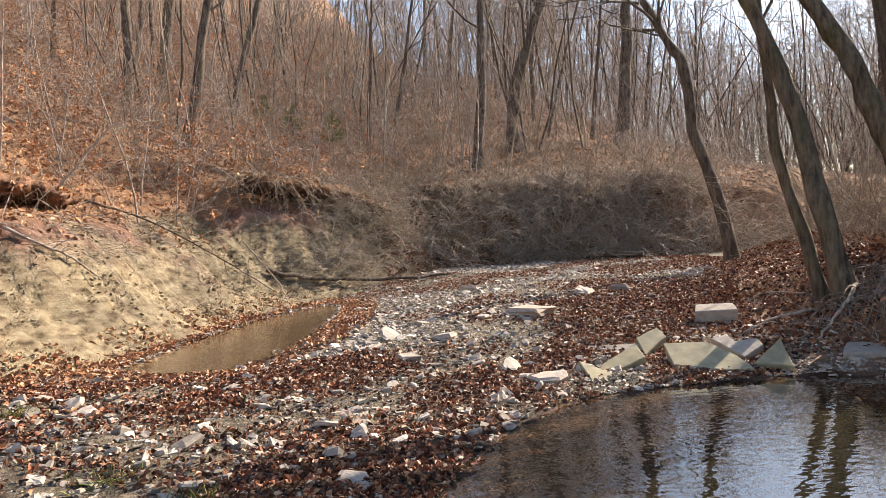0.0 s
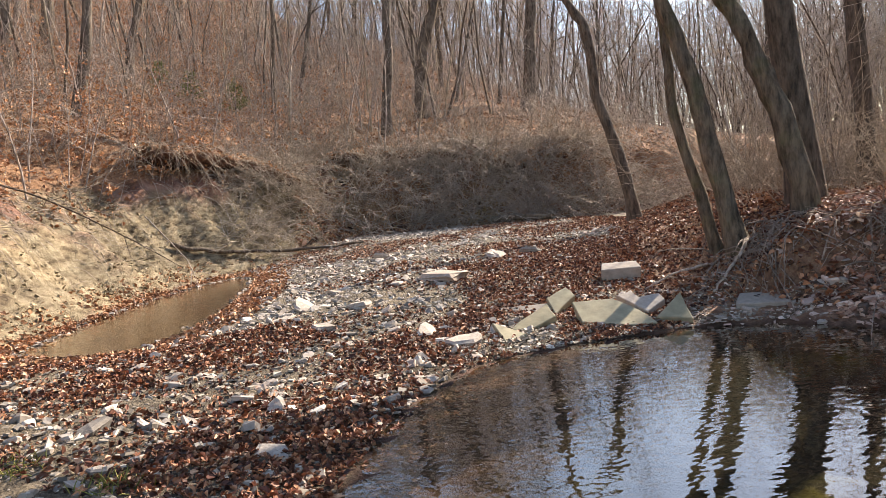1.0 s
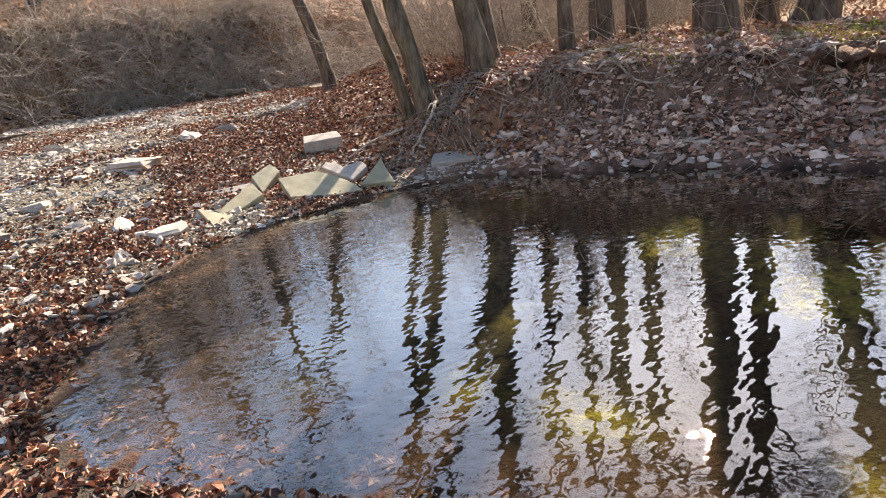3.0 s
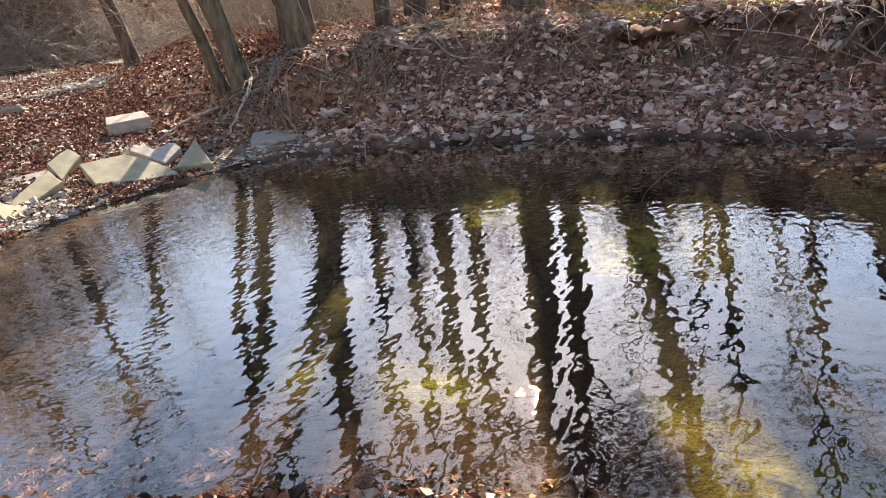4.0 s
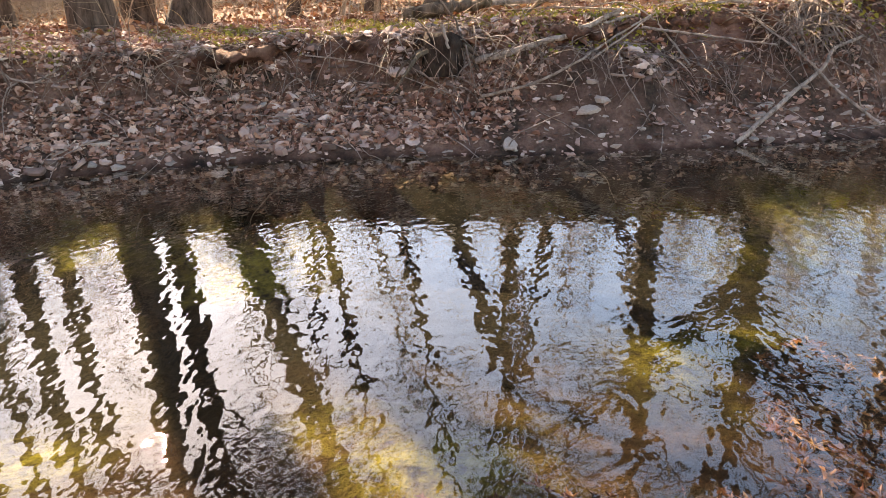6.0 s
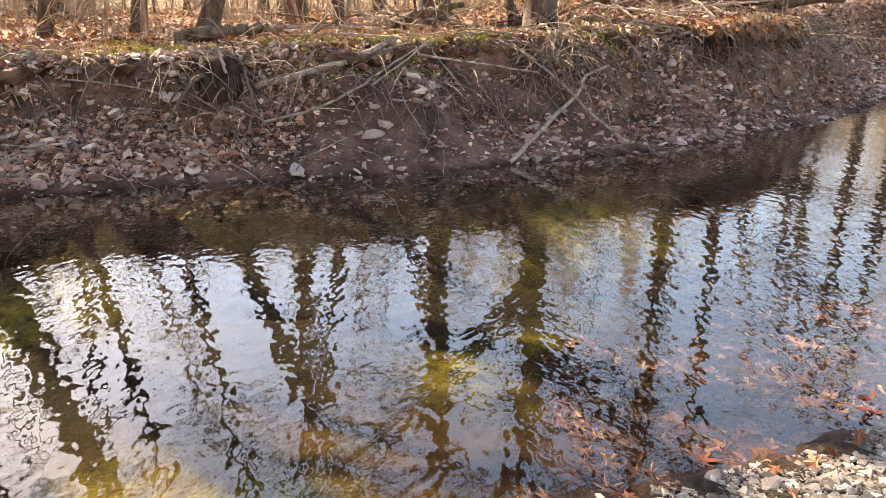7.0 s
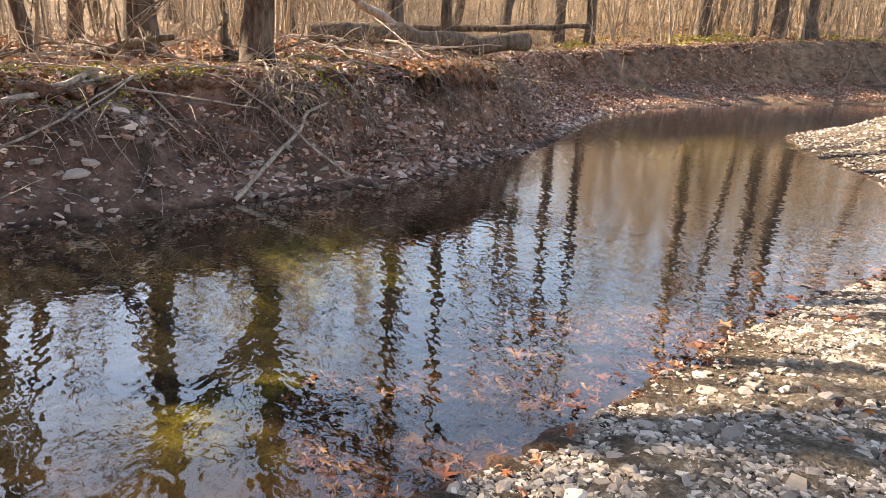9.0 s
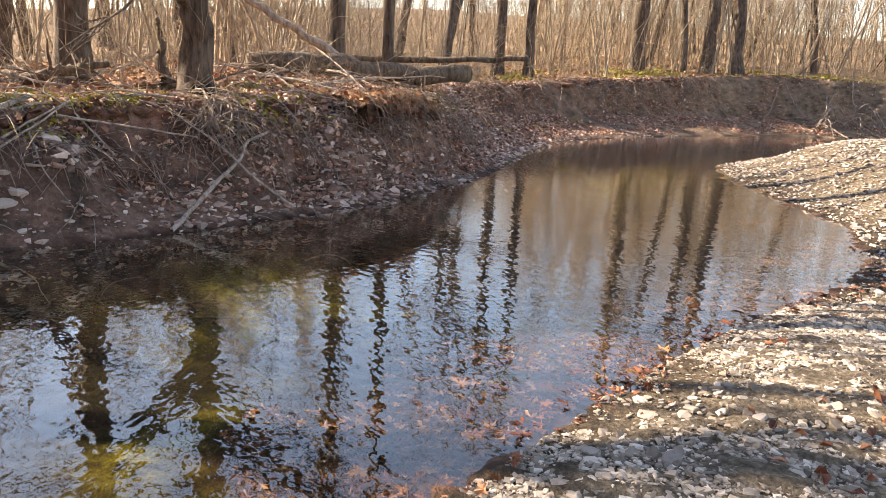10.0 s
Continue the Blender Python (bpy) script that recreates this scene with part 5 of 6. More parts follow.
lay("bend_leaves", LEAF_SHAPES, LEAF_FACES, spread(rng, 9000, (10, -34, 24, -6), lambda x, y: on_flat(x, y, 0.2) & (away(x, y, FAR_SHORE)[0] < 3.6) & (patches(x, y, 1.7) > np.random.default_rng(21).normal(-0.1, 0.16, x.shape))), rng, 0.05, 0.13, LEAF_DARK, "pale fallen leaves strewn on the slope at the bend", 0.6, 0.3, "leaves")
CLOD = scattered("clay_clod", [(0.0, (0.16, 0.12, 0.075)), (0.5, (0.31, 0.26, 0.17)), (1.0, (0.45, 0.39, 0.28))], 0.9, 14, 0.5)
lay("bank_clods", GRITS, GRIT_FACES, spread(rng, 1600, (-2, 20, 13, 30), lambda x, y: on_hill(x, y, 0.05, 2.8)), rng, 0.08, 0.45, GROUND, "slumped clods of dark soil on the far bank", 0.5, 0.12, "soil", power=2.0)
lay("clay_clods", GRITS, GRIT_FACES, spread(rng, 20000, (-9, 6, 1, 26), lambda x, y: terrain(x, y)[1]["clay"] > 0.3), rng, 0.02, 0.12, CLOD, "crumbled clay clods on the bluff face", 0.5, 0.1, "clay")
# the larger stones of the bar, each by itself
def block(seed, flat=0.5, cuts=9):
    r = np.random.default_rng(seed)
    bm = bmesh.new()
    bmesh.ops.create_cube(bm, size=1.0)
    for v in bm.verts:
        v.co = Vector((v.co.x * r.uniform(0.75, 1.1), v.co.y * r.uniform(0.6, 0.95), v.co.z * flat * r.uniform(0.8, 1.15)))
    bmesh.ops.bevel(bm, geom=bm.edges[:], offset=0.07, segments=1, affect='EDGES')
    for v in bm.verts:
        v.co += Vector(r.normal(0, 0.035, 3))
    me = bpy.data.meshes.new("stone")
    bm.to_mesh(me)
    bm.free()
    return me


lay("maple_leaves", LOBED_SHAPES, LOBED_FACES, spread(rng, 1500, (-4, 2.5, 4.5, 9), leafy), rng, 0.05, 0.10, LEAF_RED, "lobed brown leaves on the near part of the bar", 0.5, 0.25, "leaves")
rock_meshes = [shade(mesh_from("stone", v, SHARD_FACES), False) for v in SHARDS[:12]] + [block(600 + q, f) for q, f in enumerate((0.22, 0.28, 0.4, 0.5))]
for m_ in rock_meshes:
    m_.materials.append(STONE_ONE)


def stone_at(x, y, size, kind, turn, sink=0.12, tilt=(0, 0)):
    ob = new("stone", rock_meshes[kind % len(rock_meshes)])
    ob.matrix_basis = pose(x, y, height(x, y) + size * (sink - 0.07), tilt[0], tilt[1], turn) @ Matrix.Diagonal((size, size * 0.92, size * 0.85, 1))
    ob.parent = ground
    return ob


for q, (x, y, s, k) in enumerate([(0.24, 8.62, 0.30, 0), (0.48, 11.15, 0.24, 13), (1.25, 11.3, 0.72, 12), (-1.11, 9.35, 0.36, 10), (-0.88, 10.3, 0.52, 11), (-0.43, 11.45, 0.30, 10), (-0.22, 8.42, 0.28, 10),
                                (-0.55, 8.75, 0.34, 12), (1.02, 7.68, 0.38, 5), (0.65, 8.2, 0.36, 11), (-1.39, 5.5, 0.25, 2), (-0.71, 4.75, 0.27, 6), (-1.18, 7.3, 0.22, 7), (1.11, 25.1, 0.62, 8), (3.42, 25.4, 0.5, 5),
                                (4.28, 7.62, 0.2, 3), (0.5, 16.0, 0.5, 11), (-2.11, 5.55, 0.34, 1), (-2.08, 6.0, 0.17, 4), (-0.71, 6.0, 0.2, 8), (2.51, 13.6, 0.55, 3), (3.26, 13.7, 0.5, 9)]):
    stone_at(x, y, s, k, q * 67)
for q, (x, y, s, k) in enumerate([(-0.81, 6.1, 0.2, 6), (-0.08, 9.8, 0.4, 5), (0.25, 6.3, 0.16, 2), (7.08, 1.23, 0.25, 11), (7.72, 0.37, 0.22, 3), (2.12, -2.95, 0.13, 1), (2.42, -2.24, 0.10, 4), (2.29, -2.06, 0.08, 5),
                                (2.06, -1.84, 0.12, 7), (7.6, 0.5, 0.25, 9), (4.7, 7.5, 0.15, 4), (5.2, 7.1, 0.14, 6), (5.6, 6.6, 0.15, 2), (3.9, 7.55, 0.14, 3)]):
    stone_at(x, y, s, k, q * 51 + 20)
rng = np.random.default_rng(91)
for x, y in spread(rng, 170, (-5, 3.5, 5, 18), stony, 0.25):
    stone_at(x, y, float(0.075 * (3.2 ** (rng.uniform() ** 2.4))), int(rng.integers(0, 14)), float(rng.uniform(0, 360)), 0.02, tuple(rng.normal(0, 9, 2)))
for x, y in spread(rng, 60, (1.2, -6, 4, -0.8), lambda x, y: on_bar(x, y) & (away(x, y, NEAR_SHORE)[0] < 2.5), 0.1):
    stone_at(x, y, float(rng.uniform(0.05, 0.12)), int(rng.integers(0, 10)), float(rng.uniform(0, 360)), 0.1, tuple(rng.normal(0, 9, 2)))

for x, y in spread(rng, 230, (4, -6, 10.5, 8), lambda x, y: on_flat(x, y, 0.02) & (away(x, y, FAR_SHORE)[0] < 0.8), 0.12):
    stone_at(x, y, float(0.08 * (2.6 ** (rng.uniform() ** 2))), int(rng.integers(0, 12)), float(rng.uniform(0, 360)), 0.02, tuple(rng.normal(0, 9, 2)))

# single large leaves
leaf_meshes = [mesh_from("leaf", np.array(v), LOBED_FACES) for v in LOBED_SHAPES]
for m_ in leaf_meshes:
    m_.materials.append(LEAF_ONE)


def leaf_at(x, y, size, turn, tilt):
    ob = new("leaf", leaf_meshes[int(turn) % 5])
    ob.matrix_basis = pose(x, y, height(x, y) + size * 0.05, *tilt, turn) @ Matrix.Diagonal((size, size, size, 1))
    ob.parent = ground


for x, y in spread(rng, 150, (1.5, -6, 5, -0.4), lambda x, y: inside(x, y, POOL) & (away(x, y, NEAR_SHORE)[0] > 0.1) & (away(x, y, NEAR_SHORE)[0] < np.random.default_rng(13).uniform(0.1, 1.1, x.shape)), 0.07):
    leaf_at(x, y, float(rng.uniform(0.09, 0.17)), float(rng.uniform(0, 360)), tuple(rng.normal(0, 12, 2)))
for x, y in spread(rng, 50, (-3, 2.6, 2.6, 6), leafy, 0.1):
    leaf_at(x, y, float(rng.uniform(0.09, 0.15)), float(rng.uniform(0, 360)), tuple(rng.normal(0, 22, 2)))

# ---- slabs at the pool's edge ----
def slab(base, tilt, heading, outline, thick, seed, label, mat=None):
    """A broken slab: its outline on the bed of the rock, tilted up from its lower edge."""
    r = np.random.default_rng(seed)
    bm = bmesh.new()
    ring = []
    for (x0, y0), (x1, y1) in zip(outline, outline[1:] + outline[:1]):
        ring.append(bm.verts.new((x0, y0, 0)))
        k = r.uniform(0.35, 0.65)
        ring.append(bm.verts.new((x0 + (x1 - x0) * k + r.normal(0, 0.008), y0 + (y1 - y0) * k + r.normal(0, 0.008), 0)))
    top = bm.faces.new(ring)
    low = bmesh.ops.extrude_face_region(bm, geom=[top])
    for v in [g for g in low["geom"] if isinstance(g, bmesh.types.BMVert)]:
        v.co.z -= thick * r.uniform(0.8, 1.15)
        v.co.x *= r.uniform(0.94, 1.04)
    bmesh.ops.recalc_face_normals(bm, faces=bm.faces[:])
    bmesh.ops.bevel(bm, geom=[e for e in bm.edges if abs(e.verts[0].co.z) < 0.001 and abs(e.verts[1].co.z) < 0.001], offset=0.009, segments=1, affect='EDGES')
    me = bpy.data.meshes.new("stone_slab")
    bm.to_mesh(me)
    bm.free()
    ob = solid("stone_slab", shade(me, False), mat or SLAB)
    ob.matrix_basis = pose(*base, tilt, 0, heading)
    return tagged(ob, label, "stone slab", "slabs at the pool's edge")


slab((2.68, 7.84, 0.10), 24, -18.9, [(-0.40, 0.46), (0.08, 0.49), (0.38, 0.21), (0.55, -0.05), (0.27, -0.07), (-0.28, 0.03)], 0.11, 1, "large olive stone slab leaning on gravel, dappled with shadow")
slab((3.42, 7.69, 0.13), 29, -24, [(0.07, 0.42), (0.19, -0.07), (-0.21, -0.03)], 0.12, 2, "three-cornered olive slab tilted towards the pool")
slab((1.79, 7.96, 0.09), 22, -12.6, [(-0.22, 0.04), (0.24, 0.54), (0.33, 0.26), (-0.07, -0.07)], 0.09, 3, "long olive stone slab tilted on the gravel edge")
slab((1.49, 7.60, 0.07), 16, -11, [(-0.18, 0.47), (0.19, 0.13), (-0.03, -0.05)], 0.08, 4, "thin olive slab lying on the gravel edge")
slab((2.32, 8.63, 0.16), 26, -15, [(-0.12, 0.28), (0.13, 0.50), (0.24, 0.30), (-0.02, -0.08)], 0.09, 5, "grey-olive slab propped on other slabs")
slab((3.26, 8.07, 0.17), 22, -22, [(-0.37, 0.33), (-0.19, 0.44), (-0.10, 0.26), (0.14, 0.33), (0.20, 0.18), (0.0, -0.08)], 0.08, 6, "jagged grey slab behind the large slabs", STONE_ONE)
slab((1.95, 8.80, 0.16), 14, -14, [(-0.40, 0.02), (-0.30, 0.16), (0.34, 0.22), (0.42, 0.06), (0.30, -0.04)], 0.09, 9, "low grey slab half buried in gravel", STONE_ONE)
slab((4.45, 7.62, 0.16), 12, -30, [(-0.30, 0.0), (-0.26, 0.34), (0.28, 0.38), (0.34, 0.04)], 0.12, 8, "flat grey slab at the foot of the dark bank", STONE_ONE)
slab((3.60, 9.96, 0.42), 10, -19.9, [(-0.22, 0.0), (-0.21, 0.34), (0.28, 0.38), (0.34, 0.06)], 0.20, 10, "blocky pale stone lying in red leaves", STONE_ONE)

# ---- dead wood ----
def limb(name, pts, r0, r1, label, mat=None, category="branch", sides=7, seed=0, above=True, twigs=0):
    """A fallen branch or log through points of the plan, each with its height over the ground."""
    rng = np.random.default_rng(seed + 700)
    if above:
        raw = np.array(pts, float)
        kk = np.linspace(0, len(raw) - 1, 3 * len(raw))
        raw = np.stack([np.interp(kk, np.arange(len(raw)), raw[:, c]) for c in range(3)], 1)
        raw[:, 2] += terrain(raw[:, 0], raw[:, 1])[0]
        raw[1:-1, 2] = np.maximum(raw[1:-1, 2], (raw[:-2, 2] + raw[2:, 2]) / 2)
        p = raw
    else:
        p = np.array([(x, y, max(z, height(x, y) + 0.95 * r0)) for x, y, z in pts])
    k = np.linspace(0, len(p) - 1, (2 if above else 4) * len(p))
    i = np.minimum(k.astype(int), len(p) - 2)
    f = p[i] + (p[i + 1] - p[i]) * (k - i)[:, None]
    for _ in range(2):
        f[1:-1] = (f[:-2] + 2 * f[1:-1] + f[2:]) / 4
    f[1:-1] += rng.normal(0, r0 * 0.2, (len(f) - 2, 3))
    t = Tubes()
    t.add(f, np.linspace(r0, r1, len(f)) * rng.uniform(0.92, 1.08, len(f)), sides)
    shoots = []
    for _ in range(twigs):
        a = int(rng.integers(1, len(f) - 1))
        shoots.append(Tubes())
        shoots[-1].add(wander(rng, f[a], side_way(rng, f[min(a + 1, len(f) - 1)] - f[a - 1], 0.8), rng.uniform(0.2, 0.7), 3, 0.2), np.linspace(r0 * 0.35, r0 * 0.12, 4), 4)
    me = t.mesh(name)
    if r0 > 0.03:
        bm = bmesh.new()
        bm.from_mesh(me)
        bmesh.ops.holes_fill(bm, edges=[e for e in bm.edges if e.is_boundary], sides=12)
        bm.to_mesh(me)
        bm.free()
    ob = tagged(solid(name, me, mat or DEADWOOD), label, category)
    for shoot in shoots:
        solid("twig", shoot.mesh("twig"), mat or DEADWOOD, ob)
    return ob


limb("fallen_log", [(12.67, -2.92, 1.62), (12.85, -4.2, 1.66), (13.05, -5.5, 1.70), (13.1, -7.4, 1.74)], 0.20, 0.18, "rotting fallen log across the bank top among roots", ROTWOOD, "log", 10, 1, False)
limb("fallen_log", [(15.1, -5.4, 1.9), (14.3, -7.0, 2.0), (13.3, -9.0, 2.12)], 0.075, 0.05, "long thin log resting behind a thicker one", ROTWOOD, "log", 8, 2, False, 2)
limb("broken_branch", [(13.5, -5.1, 1.75), (13.8, -4.2, 2.3), (14.2, -3.1, 2.95)], 0.09, 0.06, "bare pole propped up against the wood from a log", DEADWOOD, "log", 8, 3, False)
limb("fallen_log", [(9.3, 3.0, 0.12), (9.6, 2.5, 0.16), (10.0, 2.0, 0.18)], 0.085, 0.07, "short mossy log on the bank lip over a hollow", ROTWOOD, "log", 9, 4)
limb("fallen_branch", [(10.0, 2.0, 0.16), (10.7, 1.4, 0.12), (11.6, 0.5, 0.1)], 0.035, 0.02, "thin dark branch lying on mossy ground", TWIG, "branch", 6, 5)
limb("driftwood", [(11.8, 0.4, 0.1), (11.5, -0.1, 0.25), (11.7, -0.7, 0.35)], 0.09, 0.04, "gnarled driftwood piece on the bank top", ROTWOOD, "driftwood", 8, 6, twigs=4)
limb("driftwood", [(12.6, 0.7, 0.1), (12.3, 0.2, 0.2), (12.2, -0.4, 0.16)], 0.07, 0.03, "twisted driftwood piece on the bank top", ROTWOOD, "driftwood", 8, 7, twigs=4)
limb("broken_stump", [(11.1, -1.4, 0.0), (11.15, -1.35, 0.5), (11.2, -1.3, 1.0)], 0.10, 0.03, "splintered red-brown stump behind the bank tree", ROTWOOD, "stump", 8, 8)
limb("fallen_branch", [(7.93, 1.75, 0.80), (8.0, 1.24, 0.93), (8.2, 0.76, 1.05), (8.75, 0.25, 1.25)], 0.038, 0.026, "bleached branch leaning down the cut bank", DEADWOOD, "branch", 7, 9, False)
limb("fallen_branch", [(7.6, 1.62, 0.48), (7.74, 1.1, 0.58), (7.88, 0.62, 0.80), (8.35, 0.26, 1.02), (8.7, -0.09, 1.2)], 0.017, 0.011, "thin pale branch on the cut bank", DEADWOOD, "branch", 5, 10, False, twigs=3)
limb("fallen_branch", [(8.5, 0.01, 1.08), (8.6, -0.52, 0.99), (8.62, -1.4, 0.86)], 0.016, 0.010, "thin pale branch along the bank lip", DEADWOOD, "branch", 5, 11, False, twigs=2)
limb("fallen_branch", [(7.7, 3.66, 0.92), (7.72, 3.19, 0.87), (7.71, 2.79, 0.80), (7.64, 2.49, 0.68), (7.66, 1.98, 0.5)], 0.010, 0.006, "thin whip of wood on the dark bank", DEADWOOD, "branch", 5, 12, False, twigs=2)
limb("bent_stick", [(7.55, -0.95, -0.08), (8.1, -1.45, 0.36), (8.55, -1.9, 0.66), (8.72, -1.95, 0.80), (9.05, -2.33, 0.90)], 0.026, 0.016, "bleached bent stick reaching down into the pool", DEADWOOD, "branch", 6, 13, False)
limb("fallen_branch", [(7.95, 0.52, 0.80), (8.28, 0.22, 0.98), (8.75, -0.13, 1.22)], 0.014, 0.009, "thin pale stick leaning up the stony bank", DEADWOOD, "branch", 5, 30, False, twigs=1)
limb("fallen_branch", [(8.15, 0.24, 0.90), (7.82, 0.16, 0.62), (7.56, -0.12, 0.24)], 0.010, 0.006, "dark stick lying down the stony bank", TWIG, "branch", 5, 31, False, twigs=2)
limb("bared_root", [(9.6, -3.03, 1.12), (9.28, -2.9, 0.80), (9.12, -2.87, 0.54)], 0.012, 0.007, "pale root hanging down the bare soil", ROOT, "root", 5, 32, False)
limb("fallen_branch", [(8.46, 0.55, 1.06), (8.62, 0.3, 1.17), (9.4, -0.7, 1.27), (9.7, -1.3, 1.27)], 0.022, 0.015, "pale branch lying along the mossy bank edge", DEADWOOD, "branch", 6, 33, False, twigs=3)
limb("white_stick", [(7.62, 2.03, 1.22), (7.60, 2.0, 1.12), (7.57, 1.95, 0.98)], 0.022, 0.014, "short white stick hanging over the hollow", DEADWOOD, "branch", 5, 14, False)
limb("fallen_branch", [(6.1, 7.42, 1.15), (6.7, 7.5, 1.19), (7.4, 7.3, 1.22)], 0.028, 0.016, "pale branch along the bank lip", DEADWOOD, "branch", 6, 15, False, twigs=4)
limb("fallen_branch", [(6.2, 6.62, 1.10), (6.18, 6.26, 0.88), (6.28, 6.08, 0.82), (6.55, 5.98, 0.94)], 0.014, 0.009, "curved pale twig on the bank lip", DEADWOOD, "branch", 5, 16, False, twigs=2)
limb("fallen_branch", [(5.8, 6.98, 1.08), (5.92, 6.73, 1.01), (6.08, 6.52, 0.97)], 0.014, 0.009, "short pale stick on the bank lip", DEADWOOD, "branch", 5, 34, False)
limb("bared_root", [(4.97, 8.85, 0.08), (4.8, 8.6, 0.12), (4.55, 8.45, 0.12), (4.2, 8.3, 0.02)], 0.03, 0.014, "bleached root curling from the leaning tree's foot", DEADWOOD, "root", 6, 17)
limb("bared_root", [(4.5, 9.0, 0.1), (4.1, 9.15, 0.16), (3.7, 9.2, 0.02)], 0.02, 0.01, "thin dark root over red leaves", TWIG, "root", 5, 18, twigs=2)
limb("fallen_branch", [(-8.5, 17.1, 3.05), (-7.6, 17.5, 2.72), (-6.45, 18.0, 2.0), (-5.4, 18.5, 1.2), (-4.4, 18.4, 0.5)], 0.035, 0.008, "long dark branch hanging over the clay bluff", BARK, "branch", 6, 19, False, twigs=10)
limb("arching_branch", [(-9.0, 17.0, 3.4), (-8.55, 17.3, 4.1), (-7.9, 17.6, 4.9), (-7.2, 17.9, 5.1)], 0.05, 0.012, "grey arching limb rising from the leafy slope", DEADWOOD, "branch", 6, 20, False, twigs=8)
limb("fallen_branch", [(-7.5, 12.2, 2.32), (-7.0, 12.3, 2.02), (-6.6, 12.8, 1.7), (-6.2, 12.9, 1.28)], 0.035, 0.012, "dead branch lying down the clay bluff", TWIG, "branch", 6, 21, False, twigs=9)
limb("fallen_branch", [(-5.6, 20.0, 1.85), (-4.9, 19.4, 1.15), (-4.3, 18.6, 0.65), (-3.6, 16.4, 0.1)], 0.018, 0.006, "thin forked branch drooping over the backwater", TWIG, "branch", 5, 35, False, twigs=7)
limb("fallen_log", [(4.6, 24.9, 0.15), (5.5, 24.4, 0.2), (6.4, 23.6, 0.12)], 0.13, 0.09, "dark log at the far end of the gravel bar", ROTWOOD, "log", 8, 22)
limb("fallen_pole", [(-5.0, 19.9, 1.05), (-4.2, 20.4, 0.75), (-2.9, 21.2, 0.55), (-1.25, 21.6, 0.46), (0.1, 21.0, 0.5)], 0.065, 0.03, "long dark pole lying across the head of the backwater", BARK, "log", 8, 23, False, twigs=3)
rng = np.random.default_rng(92)
for q in range(20):
    x, y = 20.4 + rng.normal(0, 0.8), -30.6 + rng.normal(0, 1.3)
    a = rng.uniform(0, 3.14)
    limb("debris_branch", [(x - math.cos(a), y - math.sin(a), 0.1), (x, y, 0.3 + rng.uniform(0, 0.8)), (x + 1.2 * math.cos(a), y + 1.2 * math.sin(a), 0.2)], 0.035, 0.015, "weathered branch in a flood debris pile", ROOT, "branch", 5, 140 + q, twigs=4)

rng = np.random.default_rng(95)
for q, (cx, cy, sx, sy) in enumerate([(11.6, 0.2, 0.9, 0.9)] * 12 + [(12.3, -3.6, 0.5, 1.0)] * 10 + [(11.2, -2.6, 0.5, 0.5)] * 6):
    x, y, a, ln = rng.normal(cx, sx), rng.normal(cy, sy), rng.uniform(0, 6.28), rng.uniform(0.5, 1.3)
    limb("wrack_branch", [(x - ln * math.cos(a), y - ln * math.sin(a), 0.05), (x, y, rng.uniform(0.08, 0.3)), (x + ln * math.cos(a), y + ln * math.sin(a), rng.uniform(0.05, 0.6))], float(rng.uniform(0.014, 0.04)), 0.008, "bleached flood-wrack branch lying on the bank top", DEADWOOD if q % 3 else ROTWOOD, "branch", 5, 100 + q, twigs=4)
rng = np.random.default_rng(94)
for q, (x, y) in enumerate(spread(rng, 10, (7.2, -4.5, 11.5, 6.5), lambda x, y: on_flat(x, y, 0.5) & (away(x, y, FAR_SHORE)[0] < 2.4), 0.3)):
    a, s = rng.uniform(0, 3.14), rng.uniform(0.3, 0.9)
    limb("fallen_branch", [(x - s * math.cos(a), y - s * math.sin(a), 0.05), (x, y, rng.uniform(0.06, 0.2)), (x + s * math.cos(a), y + s * math.sin(a), 0.08)], float(rng.uniform(0.008, 0.02)), 0.005, "bleached twiggy branch lying on the eroded bank", DEADWOOD, "branch", 5, 60 + q, twigs=3)


def stump(x, y, r, h, seed, label):
    rng = np.random.default_rng(seed)
    z = height(x, y)
    ob = new("stump")
    ob.location = (x, y, z)
    t = Tubes()
    t.add([(0, 0, -0.25), (0, 0, 0), (-0.02, 0, h * 0.6), (0, 0, h)], (r * 1.3, r * 1.1, r, r * 0.9), 11)
    me = t.mesh("bole")
    bm = bmesh.new()
    bm.from_mesh(me)
    bmesh.ops.holes_fill(bm, edges=[e for e in bm.edges if e.is_boundary], sides=12)
    for v in bm.verts:
        v.co += Vector(rng.normal(0, 0.012, 3))
    bm.to_mesh(me)
    bm.free()
    # the bole's near-black colour includes painted shade
    solid("bole", me, ROT_SHADED, ob)
    for _ in range(14):
        a = rng.uniform(0, 6.28)
        t = Tubes()
        t.add(wander(rng, (r * math.cos(a), r * math.sin(a), rng.uniform(0, h * 0.5)), (math.cos(a), math.sin(a), -0.3), rng.uniform(0.3, 0.9), 5, 0.2, 0, 0.25), np.linspace(0.03, 0.008, 6), 5)
        solid("root", t.mesh("root"), ROTWOOD, ob)
    return tagged(ob, label, "stump")


stump(7.98, 2.12, 0.22, 0.16, 1, "dark rotten stump at the lip of the cut bank")
stump(11.9, -1.9, 0.16, 0.35, 2, "old stump with bared roots beside the bank tree")
stump(10.25, -1.65, 0.26, 0.1, 3, "spreading root crown under the bank tree")

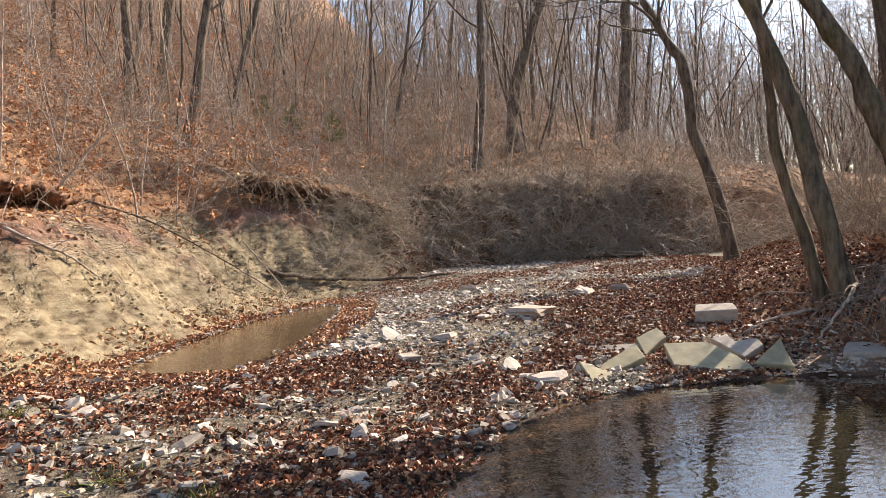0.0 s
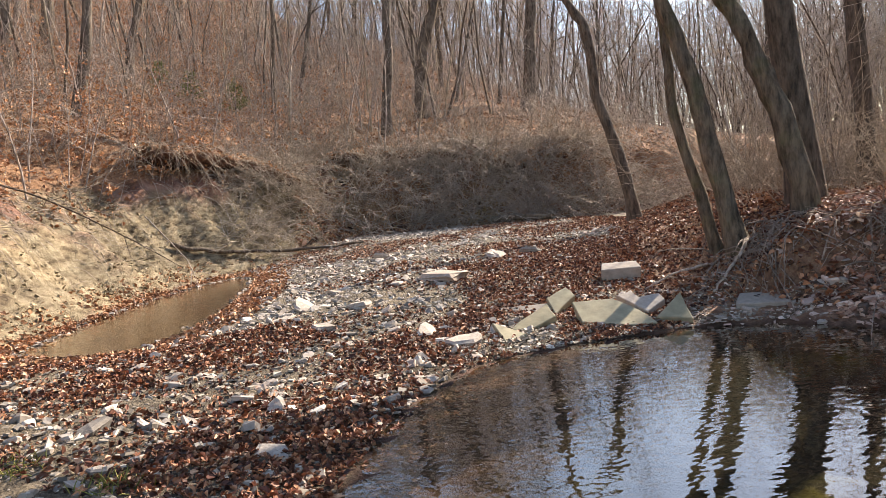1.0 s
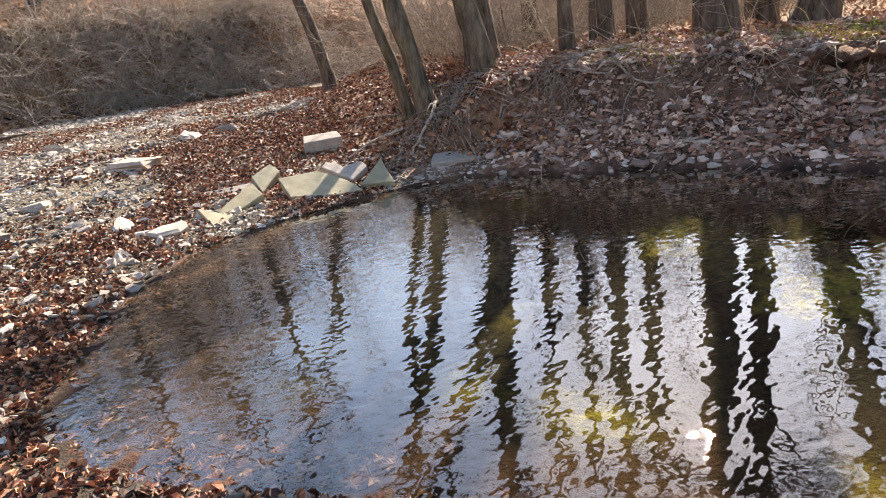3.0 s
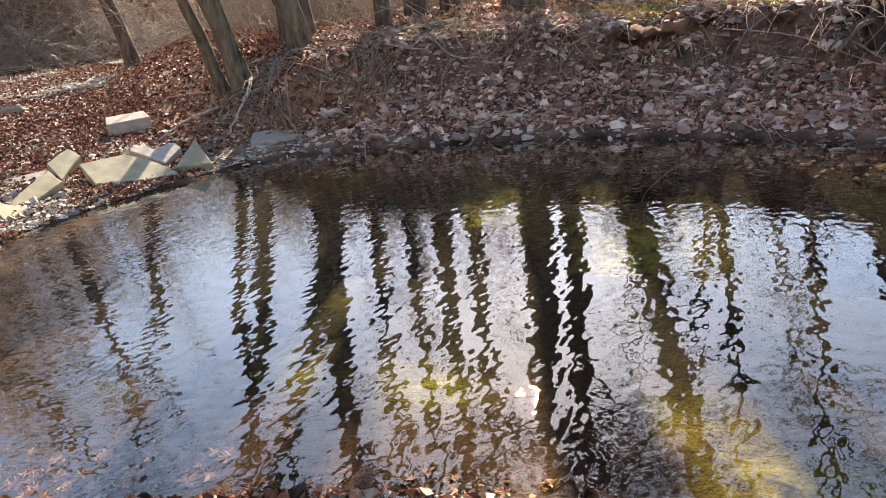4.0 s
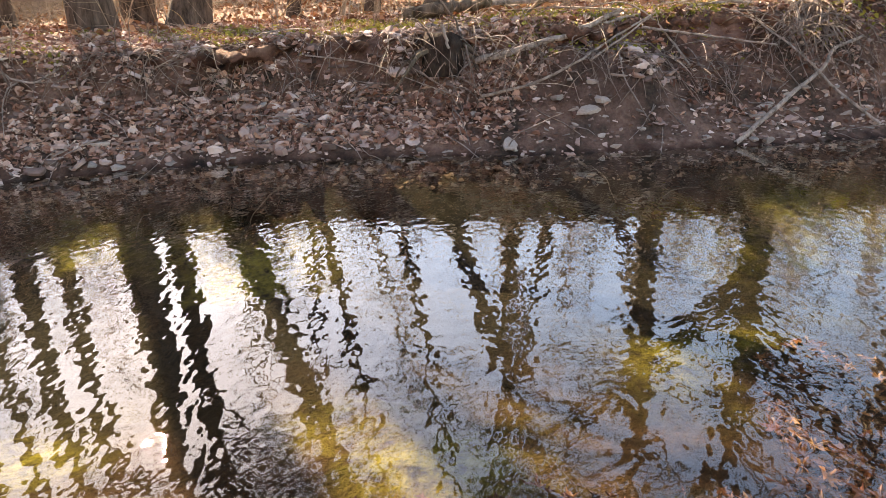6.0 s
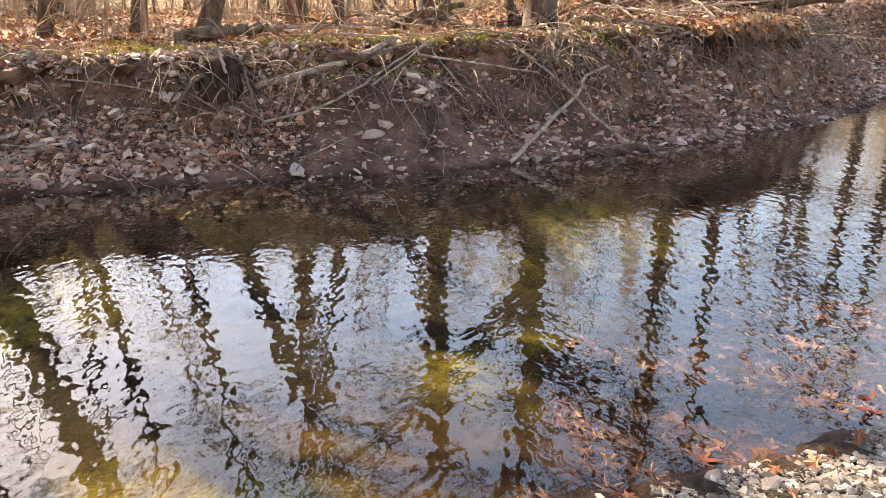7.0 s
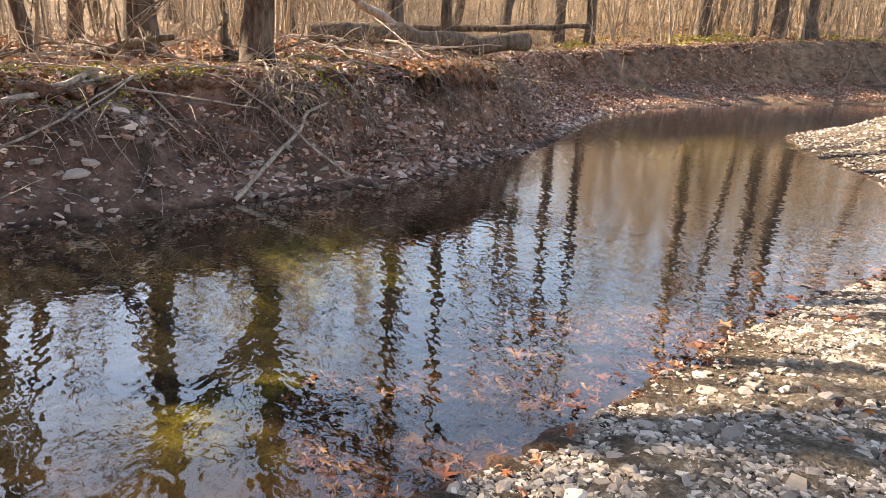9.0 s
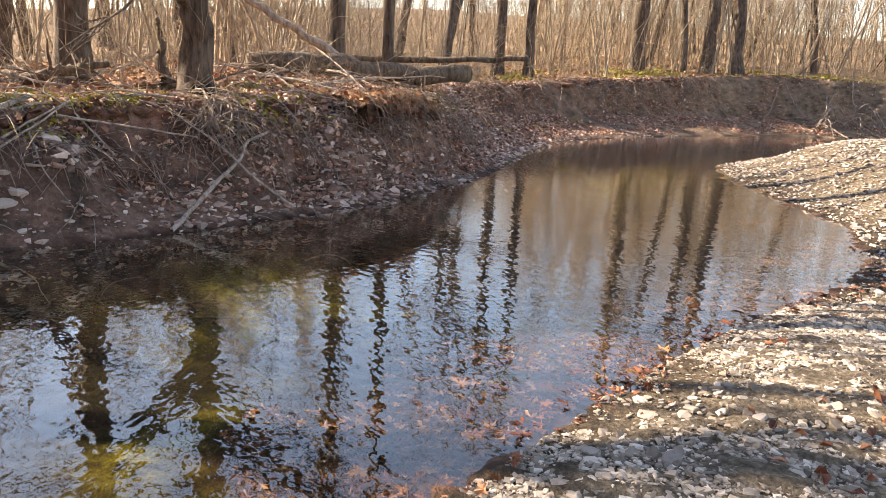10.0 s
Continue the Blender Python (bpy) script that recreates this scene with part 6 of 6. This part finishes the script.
# ---- small plants ----
def tuft(name, x, y, n, h, size, mat, label, seed, category="grass"):
    rng = np.random.default_rng(seed)
    st = np.column_stack([rng.normal(x, size, n), rng.normal(y, size, n)])
    lines = bundle(rng, grounded(st) - (0, 0, 0.01), np.column_stack([rng.normal(0, 0.5, (n, 2)), np.ones(n)]), rng.uniform(0.4, 1.0, n) * h, 4, 0.12, 0.16)
    return tagged(solid(name, many_tubes(name, lines, np.full((n, 5), 0.005) * np.array([1, 1, 0.8, 0.6, 0.2]), 3), mat), label, category, kind="stuff")


tuft("grass_tuft", -3.85, 6.3, 90, 0.12, 0.09, GRASS, "green grass tuft at the edge of the leafy bar", 1)
tuft("grass_tuft", -2.35, 4.75, 70, 0.13, 0.12, GRASS, "green and yellow grass among fallen leaves", 2)
tuft("grass_tuft", -1.6, 4.35, 60, 0.13, 0.08, GRASS, "small yellow-green grass tuft by the water", 3)
tuft("dry_grass", 4.3, 26.0, 260, 0.8, 0.4, DRYGRASS, "dry golden grass on the far bank", 4)
tuft("dry_grass", 5.4, 26.3, 220, 0.9, 0.4, DRYGRASS, "dry golden grass below the dark bank top", 5)
for q, (x, y) in enumerate([(2.2, 26.3), (3.6, 25.9), (4.8, 25.7), (6.6, 25.5), (7.8, 25.6), (1.0, 25.8)]):
    tuft("dry_grass", x, y, 130, 0.6, 0.35, DRYGRASS, "dry tan grass tuft on the face of the far bank", 50 + q)
for q, (x, y) in enumerate([(9.4, 4.0), (11.8, -1.8), (12.6, -4.6), (15.2, -9.0), (18.6, -12.8), (20.2, -16), (8.95, 3.32), (9.0, 2.98), (10.6, 2.2), (10.0, -0.5), (10.5, -1.0), (10.9, -2.3), (11.2, 1.6), (13.2, -7.0), (16.5, -10.4), (8.4, 4.9), (8.1, 5.6), (8.8, 1.3), (9.0, 0.5), (9.3, -0.6), (8.7, 2.9), (8.5, 3.6)]):
    tuft("moss_tuft", x, y, 150, 0.13, 0.26, MOSS, "yellow-green moss and grass on the sunlit bank top", 20 + q, "moss")
rng = np.random.default_rng(93)
p = spread(rng, 900, (8, -30, 30, 25), lambda x, y: on_flat(x, y, 2.4))
n = len(p)
lines = bundle(rng, grounded(p), np.column_stack([rng.normal(0, 0.6, (n, 2)), np.ones(n)]), rng.uniform(0.2, 0.7, n), 4, 0.15, 0.2)
stuff("bank_grass", many_tubes("bank_grass", lines, np.full((n, 5), 0.006) * np.array([1, 1, 0.8, 0.6, 0.2]), 3), DRYGRASS, "dry tan grass stems on the wood floor", "grass")


def evergreen(x, y, h, seed):
    rng = np.random.default_rng(seed)
    ob = new("evergreen_shrub")
    ob.location = (x, y, height(x, y) - 0.05)
    t = Tubes()
    t.add(np.array([(0, 0, 0), (0.02, 0, h * 0.5), (0, 0.03, h)]), (0.05, 0.03, 0.01), 6)
    n = 60
    z = rng.uniform(0.1, 0.95, n) * h
    a = rng.uniform(0, 6.28, n)
    boughs = bundle(rng, np.column_stack([np.zeros((n, 2)), z]), np.column_stack([np.cos(a), np.sin(a), np.full(n, 0.3)]), (1.1 - z / h) * h * 0.45, 3, 0.1)
    for b_ in boughs:
        t.add(b_, (0.012, 0.01, 0.007, 0.004), 3)
    solid("trunk", t.mesh("trunk"), BARK, ob)
    p, w, i = on_lines(rng, boughs, 800, 0.1, 1.0)
    needles = bundle(rng, p, w + rng.normal(0, 0.6, p.shape), rng.uniform(0.08, 0.2, len(p)), 2, 0.1)
    solid("foliage", many_tubes("foliage", needles, np.full((len(p), 3), 0.014) * np.array([1, 0.9, 0.3]), 3), EVERGREEN, ob)
    return tagged(ob, "small green evergreen shrub on the brown slope", "shrub", "evergreens on the slope")


for q, (x, y, h) in enumerate([(-8.3, 34.5, 1.8), (-7.1, 35.2, 1.6), (-5.0, 33.9, 1.7)]):
    evergreen(x, y, h, 800 + q)
